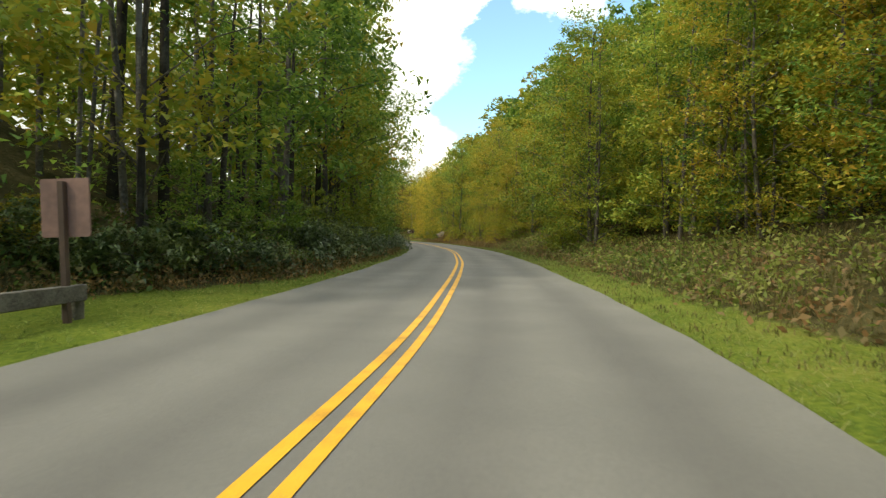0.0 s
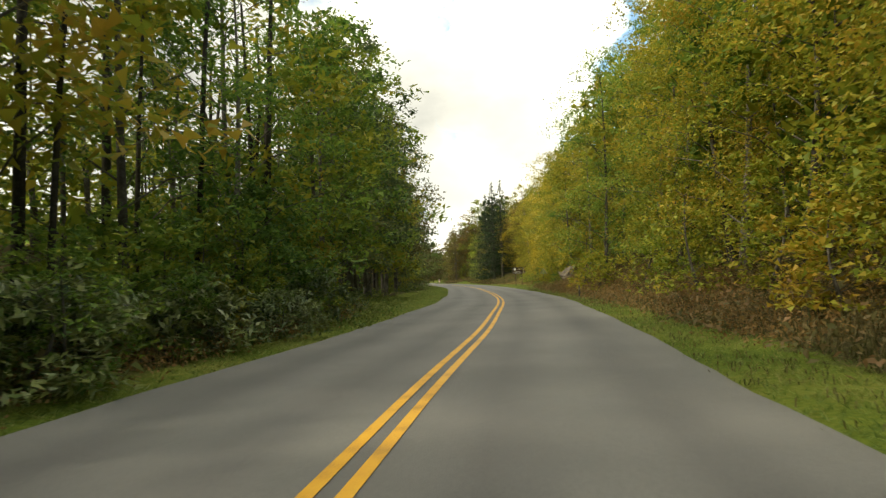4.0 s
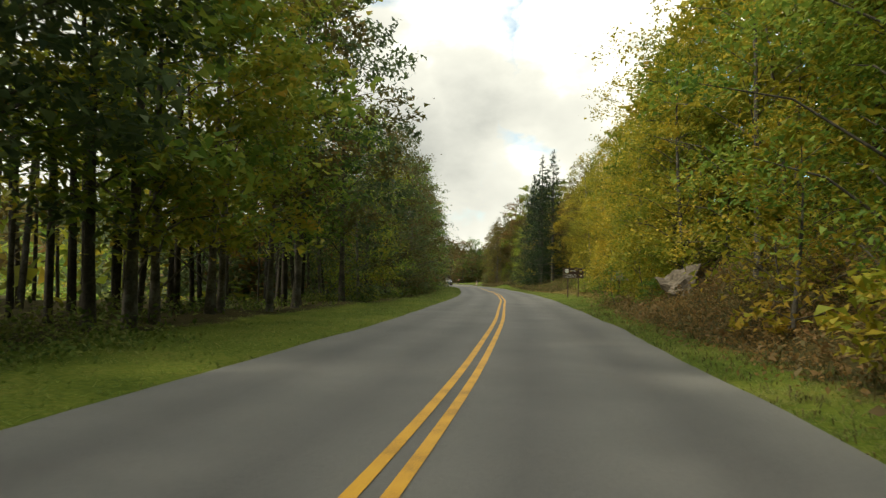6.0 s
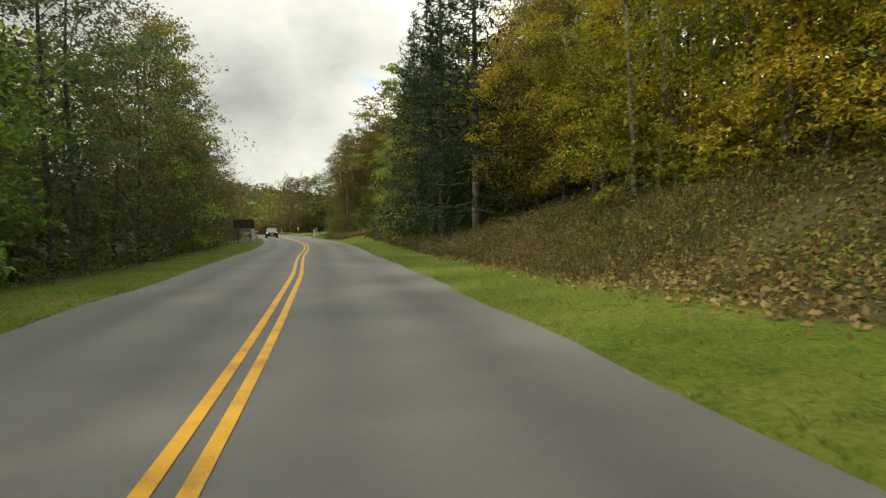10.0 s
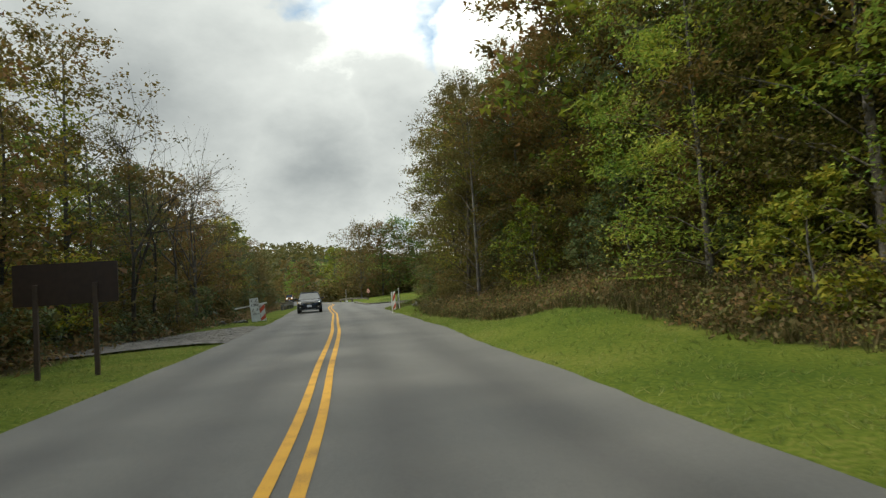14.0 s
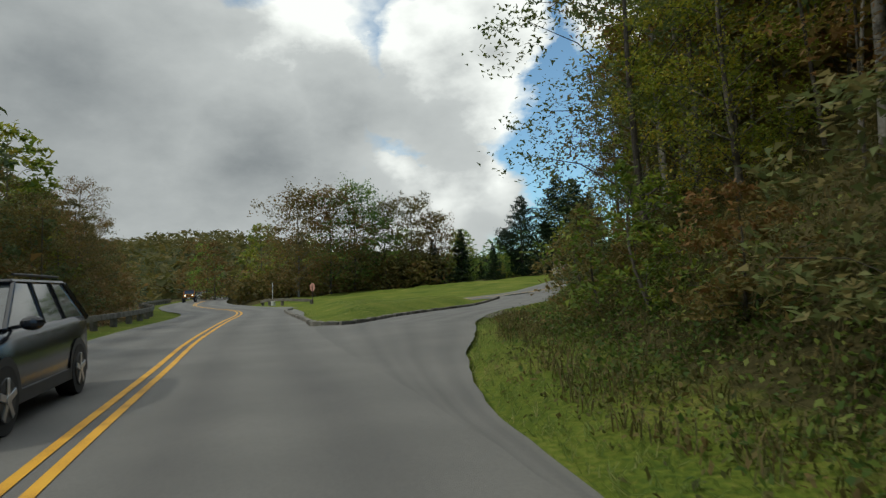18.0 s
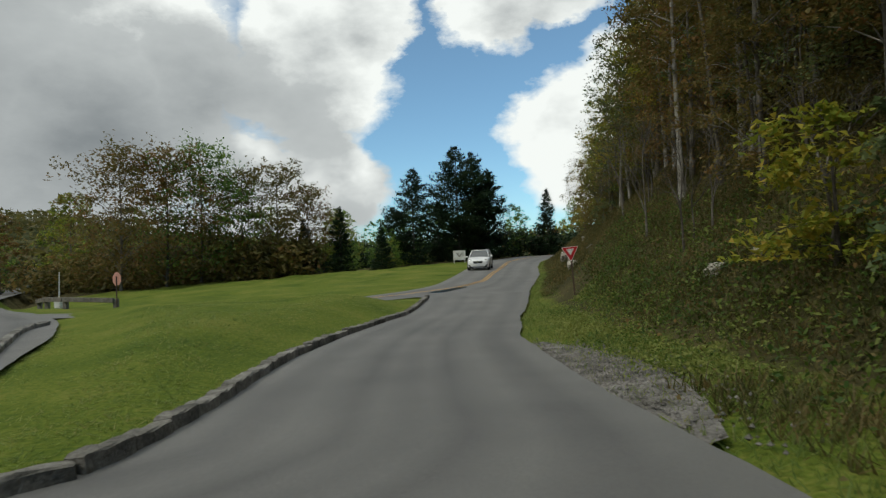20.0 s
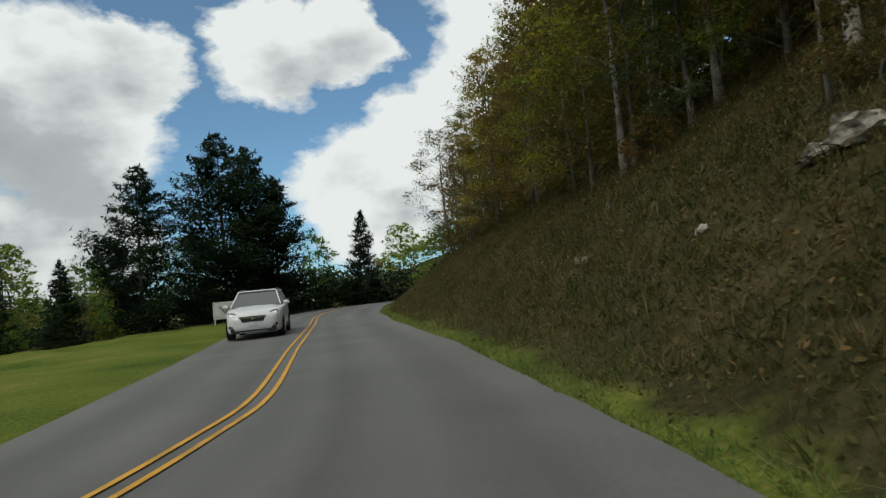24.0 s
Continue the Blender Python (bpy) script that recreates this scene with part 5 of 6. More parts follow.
def verge_spots(side, s0, s1, per_metre, seed):
    g = np.random.default_rng(seed)
    n_ = int((s1 - s0) * per_metre)
    s = g.uniform(s0, s1, n_)
    k = np.searchsorted(LINE[:, 1], s).clip(0, len(LINE) - 1)
    lat = HALF + 0.04 + g.uniform(0, 1, n_) * (by(VERGE_R if side > 0 else VERGE_L, s) + 0.5)
    return LINE[k] + RIGHT[k] * (side * lat)[:, None] + g.normal(0, 0.2, (n_, 2)) * TANGENT[k]


blades("slope_grass", above(228, 300, 0.6, 9.5, 42000, 189), 0.17, 190, "matted olive-brown grass on the hillside", M_HILL, 0.012, 0.11)
blades("verge_grass", verge_spots(1, 0, 212, 150, 131), 0.065, 132, "short green verge grass with fallen leaves")
tufts("dry_grass", verge_spots(1, 6, 112, 22, 179), 0.10, 3, 180, "yellowed short grass on the verge")
blades("verge_grass", verge_spots(-1, 3, 215, 110, 133), 0.065, 134, "short green verge grass along the asphalt")
g = np.random.default_rng(135)
y = g.uniform(216, 300, 9000)
blades("verge_grass", np.c_[by(R_EDGE, y) + 0.04 + g.uniform(0, 1, 9000) * by([(216, 2.6), (240, 1.6), (262, 1.1), (300, 1.1)], y), y], 0.10, 136, "short green grass at the foot of the hillside")
y = g.uniform(235, 258.4, 9000)
blades("lawn_grass", np.c_[by(L_EDGE, y) - 0.3 - 9 * g.uniform(0, 1, 9000) ** 1.7, y], 0.045, 137, "mown lawn grass on the island")
# far side of the lawn
for x, y, k, s in ((-71.2, 315.2, "pine", 1.05), (-66.6, 321.0, "pine", 1.0), (-68.8, 318.0, "pine", 0.95), (-77.2, 312.6, "pine", 0.80), (-80.4, 319.0, "pine", 0.62), (-74.0, 322.0, "pine", 0.7), (-56.7, 329, "spruce", 1.1), (-80.6, 304.5, "spruce", 0.62), (-86.5, 310, "spruce", 0.9), (-92, 313, "spruce", 0.8)):
    plant(k, x, y, float(rng.uniform(0, 360)), s, "lawn evergreens")
for x, y, k, s in ((-109.5, 299.5, "open_rust", 1.25), (-105.5, 302, "open_rust", 1.38), (-102.5, 304.5, "open_green", 1.30), (-98, 307, "open_rust", 1.12), (-94.5, 309.5, "open_rust", 1.18), (-91.2, 311.5, "open_rust", 0.92),
                   (-121, 309, "far_olive", 1.0), (-128, 306, "far_rust", 0.9), (-88, 318, "far_green", 0.7), (-62, 331, "far_green", 0.7), (-75, 328, "far_green", 0.7), (-83, 325, "far_green", 0.7), (-79, 330, "far_green", 0.75), (-96, 320, "far_rust", 0.8),
                   (-90, 326, "far_olive", 0.75), (-100, 324, "far_green", 0.8), (-118, 318, "far_rust", 0.95), (-134, 312, "far_green", 0.8), (-141, 318, "far_rust", 0.85), (-50, 338, "far_green", 0.8), (-44, 343, "far_green", 0.75), (-67, 336, "far_green", 0.7)):
    plant(k, x, y, float(rng.uniform(0, 360)), s, "trees beyond the lawn")
for k in range(22):
    y = float(rng.uniform(238, 292))
    x = float(by(R_EDGE, y)) + float(rng.uniform(3.5, 7.5))
    if free(x, y):
        plant("bare", x, y, float(rng.uniform(0, 360)), float(rng.uniform(0.22, 0.45)), "bare hillside saplings")
g = np.random.default_rng(145)
forest_mass("lawn_edge_woods", np.c_[g.uniform(-124, -90, 420), g.uniform(302, 316, 420)], 0.2, 5.6, 20, 0.6, 1.1, M_RUST, "dense dark crowns beyond the lawn", 146)
forest_mass("lawn_edge_woods", np.c_[g.uniform(-90, -52, 300), 326 + 8 * g.uniform(0, 1, 300)], 0.2, 5.0, 26, 0.5, 1.0, M_NEEDLE, "dense dark undergrowth below the pines", 147)
g = np.random.default_rng(141)
for mat_, sd in ((M_RUST, 142), (M_NEEDLE, 143)):
    t_ = g.uniform(0, 1, 300)
    forest_mass("distant_woods", np.c_[-140 + 112 * t_ + g.normal(0, 3, 300), 322 + 28 * t_ + g.normal(0, 5, 300)], 0.3, 5.5, 26, 0.55, 1.2, mat_, "dark woods beyond the lawn", sd)
for k in range(26):
    x, y = -125 + 55 * rng.random(), 309 + 8 * rng.random()
    if x < -72 - 6 * rng.random():
        plant("bush_" + pick({"green": 3, "olive": 1}), x, y, float(rng.uniform(0, 360)), float(rng.uniform(0.9, 1.6)), "lawn edge shrubs")


# ---- signs, gates, rails ----
M_BACK = plain("faded_brown_sign_back", (0.20, 0.115, 0.095), rough=0.55)
M_FADED = plain("faded_red_paint", (0.50, 0.25, 0.20), rough=0.7)


def standing(x, y, turn, sink=0.0):
    return pose(x, y, gz(x, y) - sink, 0, 0, turn)


def board_sign(name, label, at, w, h, foot, gap, lettered, lean=0.0):
    ob = thing(name, label, "road sign", at @ pose(0, 0, 0, 0, lean, 0))
    for x in ((-gap / 2, gap / 2) if gap else (0,)):
        part("post", box(0.09, 0.09, foot + h * (0.5 if gap else 0.95) + 0.4, 0.008, (x, 0.07, (foot + h * (0.5 if gap else 0.95) - 0.4) / 2)), M_POST, ob)
    zc = foot + h / 2
    part("panel", plate(rounded(w, h, 0.10 if lettered else 0.03, 5, 0, zc), 0.03), M_BROWN if gap else M_BACK, ob)
    if lettered:
        rim = bmesh.new()
        for (a, b) in ((rounded(w - 0.03, h - 0.03, 0.09, 5, 0, zc), rounded(w - 0.07, h - 0.07, 0.08, 5, 0, zc)),):
            va = [rim.verts.new((x, -0.018, z)) for x, z in a]
            vb = [rim.verts.new((x, -0.018, z)) for x, z in b]
            for i in range(len(va)):
                rim.faces.new((va[i], va[(i + 1) % len(va)], vb[(i + 1) % len(va)], vb[i]))
        part("border", rim, M_SIGNBACK, ob, "thin pale border line")
    return ob


x, y = -22.15, 131.45
sign = board_sign("guide_sign", "brown guide sign on two posts with white lettering and arrows", standing(x, y, 25) @ Matrix.Scale(0.86, 4), 1.86, 0.90, 1.72, 0.92, True)
sh = [(-0.17, 0.14), (-0.09, 0.17), (0.0, 0.14), (0.09, 0.17), (0.17, 0.14), (0.15, 0.02), (0.17, -0.07), (0.12, -0.14), (0.0, -0.18), (-0.12, -0.14), (-0.17, -0.07), (-0.15, 0.02)]
shield = part("route_shield", plate([(a - 0.58, b + 2.36) for a, b in sh[::-1]], 0.008), M_SIGNWHITE, sign, "white route shield")
shield.matrix_basis = pose(0, -0.020, 0)
words("221", 0.17, M_BLACK, shield, pose(-0.705, -0.006, 2.36, 90, 0, 0))
words("Linville", 0.17, M_SIGNWHITE, sign, pose(-0.28, -0.018, 2.37, 90, 0, 0))
words("Grandfather Mtn", 0.15, M_SIGNWHITE, sign, pose(-0.76, -0.018, 2.00, 90, 0, 0))
words("Biosphere Reserve", 0.14, M_SIGNWHITE, sign, pose(-0.76, -0.018, 1.835, 90, 0, 0))
for z in (2.37, 1.94):
    arrow = [(0.56, z - 0.025), (0.68, z - 0.025), (0.68, z - 0.06), (0.78, z), (0.68, z + 0.06), (0.68, z + 0.025), (0.56, z + 0.025)]
    part("arrow", plate(arrow, 0.006), M_SIGNWHITE, sign).matrix_basis = pose(0, -0.019, 0)

board_sign("road_sign", "dark back of a board sign on two posts by the gravel", standing(-59.85, 188.6, heading(189) + 186), 1.95, 0.86, 1.5, 1.1, False)
board_sign("road_sign", "brown back of a sign on one leaning post by the rail", standing(-6.15, 7.9, 184, 0.12), 0.70, 0.82, 1.32, 0, False, 2.5)

tri = thing("pennant_sign", "grey back of a triangular sign on a dark post", "road sign", standing(-16.75, 119.3, heading(118)))
part("post", rod((0, 0.03, -0.4), (0, 0.03, 1.55), 0.03), M_POST, tri)
part("panel", plate([(-0.56, 1.15), (0.56, 1.15), (0.30, 1.36), (0.04, 1.68), (-0.04, 1.68), (-0.30, 1.36)], 0.012), M_SIGNBACK, tri)

mark = thing("marker_post", "short grey roadside marker post", "marker", standing(-9.5, 91.6, 10))
part("post", box(0.10, 0.05, 0.9, 0.01, (0, 0, 0.2)), M_TIMBER, mark)

# yield sign on the hillside
yield_at = standing(-68.15, 252.4, 4, -0.12) @ pose(0, 0, 0, 0, -4, 0)
ys_ = thing("yield_sign", "red and white yield sign on a leaning dark post", "road sign", yield_at)
part("post", rod((0, 0.03, -0.4), (0.02, 0.03, 1.45), 0.028, 0.026), M_POST, ys_)


def triangle(w, top, cz, r):
    pts = [Vector((0, cz - w * 0.577)), Vector((w / 2, cz + w * 0.289)), Vector((-w / 2, cz + w * 0.289))]
    out = []
    for i in range(3):
        a, b, c = pts[i - 1], pts[i], pts[(i + 1) % 3]
        p, q = b + (a - b).normalized() * r, b + (c - b).normalized() * r
        for u in (0, 0.25, 0.5, 0.75, 1):
            s = p * (1 - u) ** 2 + b * 2 * u * (1 - u) + q * u * u
            out.append((s.x, s.y))
    return out


part("panel", plate(triangle(0.60, 0, 1.42, 0.045), 0.008), M_SIGNWHITE, ys_, "white-edged sign plate")
part("red_field", plate(triangle(0.55, 0, 1.42, 0.04), 0.006), M_SIGNRED, ys_, "red field").matrix_basis = pose(0, -0.006, 0)
part("white_field", plate(triangle(0.27, 0, 1.445, 0.02), 0.005), M_SIGNWHITE, ys_, "white middle").matrix_basis = pose(0, -0.011, 0)
words("YIELD", 0.068, M_BLACK, ys_, pose(-0.10, -0.014, 1.487, 90, 0, 0))

stop = thing("stop_sign", "small faded red stop sign beside the side road", "road sign", standing(-89.4, 262.3, 150))
part("post", rod((0, 0.03, -0.4), (0, 0.03, 1.75), 0.03), M_POST, stop)
oct_ = [(0.38 * math.cos(math.radians(22.5 + 45 * k)), 1.62 + 0.36 * math.sin(math.radians(22.5 + 45 * k))) for k in range(8)]
part("panel", plate(oct_, 0.008), M_FADED, stop, "faded red plate")

wb = thing("notice_board", "plain white board on two posts beside the upper road", "notice board", standing(-71.3, 305.5, 8))
part("panel", plate(rounded(1.5, 1.15, 0.03, 3, 0, 0.95), 0.05), M_WHITE, wb)
for x in (-0.65, 0.65):
    part("post", box(0.09, 0.09, 1.9, 0.01, (x, 0.08, 0.6)), M_WHITE, wb)
part("chevron", plate([(-0.40, 1.20), (-0.05, 0.72), (0.05, 0.72), (0.40, 1.20), (0.25, 1.20), (0.0, 0.90), (-0.25, 1.20)], 0.004), M_SIGNBACK, wb, "grey mark on the board").matrix_basis = pose(0, -0.028, 0)


def striped_board(parent, w, z0, z1, at, red_first=True):
    """A white upright board with slanting red bands."""
    b = part("striped_board", box(w, 0.04, z1 - z0, 0.006, (0, 0, (z0 + z1) / 2)), M_WHITE, parent, "white board with slanting red bands", at)
    z, rise = z0 - 0.1, 0.26
    while z < z1:
        lo, hi = max(z, z0 + 0.01), min(z + 0.26, z1 - 0.01)
        pts = [(-w / 2 + 0.004, max(z0, min(z1, z))), (w / 2 - 0.004, max(z0, min(z1, z + rise))), (w / 2 - 0.004, max(z0, min(z1, z + rise + 0.26))), (-w / 2 + 0.004, max(z0, min(z1, z + 0.26)))]
        if max(p[1] for p in pts) - min(p[1] for p in pts) > 0.05 and pts[1][1] < pts[2][1] - 0.01 and pts[0][1] < pts[3][1] - 0.01:
            part("red_band", plate(pts, 0.004), M_RED, b, "red band", pose(0, -0.0235, 0))
        z += 0.56
    return b


def beam(a, b, w, parent, name="rail", mat=None, label=""):
    a, b = Vector(a), Vector(b)
    bm = box(w, w, (b - a).length, 0.008)
    q = (b - a).to_track_quat("Z", "Y").to_matrix().to_4x4()
    bmesh.ops.transform(bm, matrix=Matrix.Translation((a + b) / 2) @ q, verts=bm.verts)
    return part(name, bm, mat or M_WHITE, parent, label)


# swing gate folded back along the verge; local y runs along the road
gate = thing("swing_gate", "weathered white steel swing gate folded back beside the verge", "road gate", pose(-62.64, 211.4, 0.28, 0, 0, 21))
beam((-0.10, 0.0, -0.5), (-0.10, 0.0, 0.90), 0.07, gate, "gate_post")
beam((-0.02, 0.50, 0.12), (-0.02, 0.50, 0.87), 0.075, gate, "upright")
beam((-0.02, 1.05, 0.14), (-0.02, 1.05, 0.87), 0.065, gate, "upright")
beam((-0.05, 0.10, 0.90), (-0.05, 2.40, 0.90), 0.075, gate, "top_rail")
beam((-0.03, 1.95, 0.86), (-0.03, 1.10, 0.14), 0.06, gate, "diagonal_brace")
beam((-0.03, 1.12, 0.14), (-0.03, 0.48, 0.12), 0.06, gate, "bottom_rail")
part("hinge_pin", rod((-0.02, 0.26, 0.15), (-0.02, 0.26, 0.88), 0.022), M_TIMBER, gate, "rusty pin")
part("hinge_box", box(0.13, 0.30, 0.12, 0.01, (-0.04, 0.20, 0.90)), M_TIMBER, gate, "dark weathered hinge box")
striped_board(gate, 0.15, -0.10, 0.92, pose(0.045, -0.02, 0, 0, 0, -14))
stay = thing("gate_stay", "dark wooden stay post behind the folded gate", "post", standing(-63.45, 213.9, 20))
part("post", box(0.07, 0.07, 1.3, 0.01, (0, 0, 0.30)), M_TIMBER, stay)

ladder = thing("barricade_frame", "tall white barricade frame with faded red-striped boards", "barricade", pose(-62.88, 212.75, 0.40, 0, 0, -68) @ Matrix.Scale(0.78, 4))
for x in (-0.38, 0.38):
    part("upright", box(0.08, 0.05, 2.0, 0.006, (x, 0, 0.275)), M_WHITE, ladder)
for z in (0.15, 0.68, 1.16):
    b = part("cross_board", box(0.84, 0.035, 0.20, 0.006, (0, -0.045, z)), M_WHITE, ladder)
    for x in (-0.25, 0.05):
        part("red_band", plate([(x, z - 0.09), (x + 0.10, z - 0.09), (x + 0.18, z + 0.09), (x + 0.08, z + 0.09)], 0.004), M_FADED, b, "faded red band", pose(0, -0.066, 0))

# closed-road boards by the other verge
closed = thing("closure_board", "white road closed board with black lettering on a bar", "barricade", standing(-70.55, 209.4, heading(209) + 10) @ pose(0, 0, 0, 0, -5, 0))
part("panel", plate([(-0.25, 0.05), (0.25, 0.05), (0.25, 1.42), (-0.25, 1.42)], 0.03), M_WHITE, closed)
words("ROAD", 0.165, M_BLACK, closed, pose(-0.205, -0.018, 1.00, 90, 0, 0))
words("CLOSED", 0.125, M_BLACK, closed, pose(-0.225, -0.018, 0.48, 90, 0, 0))
for z in (1.27, 0.73):
    for x in (-0.16, 0.08):
        part("slash", plate([(x, z - 0.07), (x + 0.04, z - 0.07), (x + 0.10, z + 0.07), (x + 0.06, z + 0.07)], 0.003), M_BLACK, closed, "black slash").matrix_basis = pose(0, -0.017, 0)
striped_board(closed, 0.30, 0.02, 1.05, pose(0.42, 0.10, 0, 0, 0, -10))
beam((0.72, 0.14, 1.05), (-1.1, 0.10, 0.95), 0.08, closed, "gate_bar")
beam((0.0, 0.08, -0.3), (0.0, 0.08, 1.1), 0.09, closed, "post")


def timber_rail(label, points, tall=0.62):
    """Posts with a timber beam, one object a run."""
    ob = thing("guard_rail", label, "guard rail", pose(points[0][0], points[0][1], gz(*points[0])), "guard rails")
    base = Vector((points[0][0], points[0][1], gz(*points[0])))
    line = curve(points, 0.5)
    at = np.r_[0, np.cumsum(np.linalg.norm(np.diff(line, axis=0), axis=1))]
    n_ = max(2, int(at[-1] / 2.6))
    stops = [np.array([np.interp(at[-1] * k / n_, at, line[:, i]) for i in (0, 1)]) for k in range(n_ + 1)]
    tops = []
    for p in stops:
        z = gz(*p)
        part("post", box(0.22, 0.22, tall + 0.5, 0.015, Vector((p[0], p[1], z + tall / 2 - 0.28)) - base), M_TIMBER, ob)
        tops.append(Vector((p[0], p[1], z + tall - 0.10)) - base)
    for a, b in zip(tops, tops[1:]):
        d = (b - a)
        side_ = Vector((d.y, -d.x, 0)).normalized() * 0.17
        bm = box(0.12, 0.24, d.length - 0.01, 0.012)
        q = d.to_track_quat("Z", "Y").to_matrix().to_4x4()
        bmesh.ops.transform(bm, matrix=Matrix.Translation((a + b) / 2 + side_) @ q @ Matrix.Rotation(math.pi / 2 * 0, 4, "Z"), verts=bm.verts)
        part("beam", bm, M_TIMBER, ob)
    return ob


timber_rail("weathered timber guard rail ending by the sign", [(-6.2, -16), (-6.25, -4), (-6.35, 8.2)], 0.5)
timber_rail("timber guard rail along the lower road", [tuple(on_road(s, -5.0)) for s in (236, 246, 256, 268, 282, 300)])
timber_rail("short timber guard rail at the side road mouth", [(-97.6, 268.5), (-95.0, 265.5), (-92.4, 263.4), (-89.8, 262.9)])
mouth = thing("marker_pole", "thin white marker pole at the rail end", "marker", standing(-97.4, 270.0, 0))
part("post", rod((0, 0, -0.2), (0.06, 0, 2.4), 0.035), M_WHITE, mouth)
part("base", box(0.4, 0.4, 0.7, 0.03, (0, 0, 0.25)), M_WHITE, mouth)

# ---- kerb of the grass island: dressed stones end to end ----
KERB = curve([(-85.6, 251.2), (-84.6, 248.6), (-81.6, 243.6), (-78.6, 238.9), (-77.1, 236.5), (-76.4, 235.65), (-75.7, 235.5), (-75.15, 235.95), (-75.05, 238), (-75.25, 242.2), (-75.0, 246), (-74.4, 250), (-73.9, 253), (-73.5, 260.0)], 0.1)
kerb = new("kerb")
kerb.matrix_basis = pose(0, 0, 0)
tagged(kerb, "low kerb of rough grey stones round the grass island", "kerb", kind="structure")
along = np.r_[0, np.cumsum(np.linalg.norm(np.diff(KERB, axis=0), axis=1))]
stones = []
for k in range(3):
    bm = box(0.56, 0.20, 0.30, 0.02)
    bmesh.ops.subdivide_edges(bm, edges=[e for e in bm.edges if e.calc_length() > 0.4], cuts=2)
    for v in bm.verts:
        v.co += Vector((0, 1, 1)) * 0.0 + Vector([float(t) for t in rng.normal(0, 0.012, 3)])
    m_ = bpy.data.meshes.new("stone")
    bm.to_mesh(m_)
    bm.free()
    m_.materials.append(M_KERB)
    stones.append(m_)
d = 0.3
while d < along[-1] - 0.3:
    p = np.array([np.interp(d, along, KERB[:, i]) for i in (0, 1)])
    q = np.array([np.interp(d + 0.1, along, KERB[:, i]) for i in (0, 1)]) - p
    z = float(surface(p[0], p[1])[0])
    slope = (float(surface(*(p + q * 5))[0]) - z) / 0.5
    s_ = part("stone", stones[int(rng.integers(3))], None, kerb)
    s_.matrix_basis = pose(p[0], p[1], z - 0.015 + float(rng.normal(0, 0.010)), 0, -math.degrees(math.atan(slope)), math.degrees(math.atan2(q[1], q[0])) + float(rng.normal(0, 1.5)))
    d += 0.575


# ---- rocks ----
def rock(name, label, x, y, size, seed, sink=0.3, turn=0, lobes=1, mat=None, z=None):
    """Fractured stone: lobes cut by planes and roughened, one mesh."""
    g_ = np.random.default_rng(seed)
    base_z = (gz(x, y) if z is None else z) + size[2] * (1 - 2 * sink)
    whole = None
    if lobes > 1:
        whole = new(name)
        whole.empty_display_size = 0.2
        whole.matrix_basis = pose(x, y, base_z, 0, 0, turn)
        tagged(whole, label, "rock", "rocks")
    for k in range(lobes):
        bm = bmesh.new()
        bmesh.ops.create_icosphere(bm, subdivisions=4 if lobes == 1 else 3, radius=1)
        cuts = [Vector([float(t) for t in g_.normal(0, 1, 3)]).normalized() for _ in range(18)]
        depth = g_.uniform(0.34, 0.8, 18)
        mid_ = Vector((0, 0, 0)) if lobes == 1 else Vector((float(g_.uniform(-0.6, 0.6)), float(g_.uniform(-0.55, 0.55)), float(g_.uniform(-0.3, 0.3))))
        grow = 1.0 if lobes == 1 else float(g_.uniform(0.45, 0.75))
        for v in bm.verts:
            for c_, d_ in zip(cuts, depth):
                over_ = v.co.dot(c_) - d_
                if over_ > 0:
                    v.co -= c_ * over_
            step_ = noise.fractal(v.co * 3.5 + Vector((seed + k, 0, 0)), 1.0, 2.0, 4)
            v.co *= 1 + 0.13 * step_ + 0.09 * round(step_ * 2.5)
            v.co = mid_ + v.co * grow
            v.co.x, v.co.y, v.co.z = v.co.x * size[0], v.co.y * size[1], v.co.z * size[2]
        if whole:
            part("stone", bm, mat or M_ROCK, whole)
        else:
            ob = part(name, bm, mat or M_ROCK)
            ob.matrix_basis = pose(x, y, base_z, 0, 0, turn)
            tagged(ob, label, "rock", "rocks")


rock("rock_outcrop", "large brown-grey rock slab set in the leafy bank", -12.9, 111.2, (1.5, 2.3, 1.5), 3, 0.5, 24, 1, M_SLAB)
for x, y, s, k, n_ in ((-66.85, 258.8, (0.42, 0.75, 0.42), 31, 7), (-66.1, 264.1, (0.36, 0.62, 0.42), 33, 8), (-65.1, 262.6, (0.32, 0.45, 0.32), 34, 4),
                       (-64.5, 266.3, (0.40, 0.60, 0.36), 35, 4), (-64.9, 268.0, (0.16, 0.2, 0.13), 36, 1),
                       (-64.3, 271.8, (0.14, 0.18, 0.12), 37, 1), (-63.0, 272.6, (0.2, 0.22, 0.18), 38, 1), (-67.4, 243.0, (0.30, 0.55, 0.24), 39, 4), (-66.9, 241.9, (0.30, 0.45, 0.26), 40, 3)):
    rock("boulder", "pale fractured lichen-covered rock in the hillside brush", x, y, s, k, 0.5, 0, n_, None, {31: 1.25, 33: 1.75, 34: 2.55, 35: 2.65}.get(k))
for x, y, s, k in ((-61.7, 212.3, (0.30, 0.26, 0.24), 21), (-61.2, 212.7, (0.34, 0.28, 0.24), 22), (-71.9, 209.6, (0.6, 0.4, 0.25), 23), (-73.0, 209.0, (0.6, 0.4, 0.25), 24)):
    rock("stone_mound", "dark mossy stone heap in the verge grass", x, y, s, k, 0.3, 40 * k, 3, M_KERB)


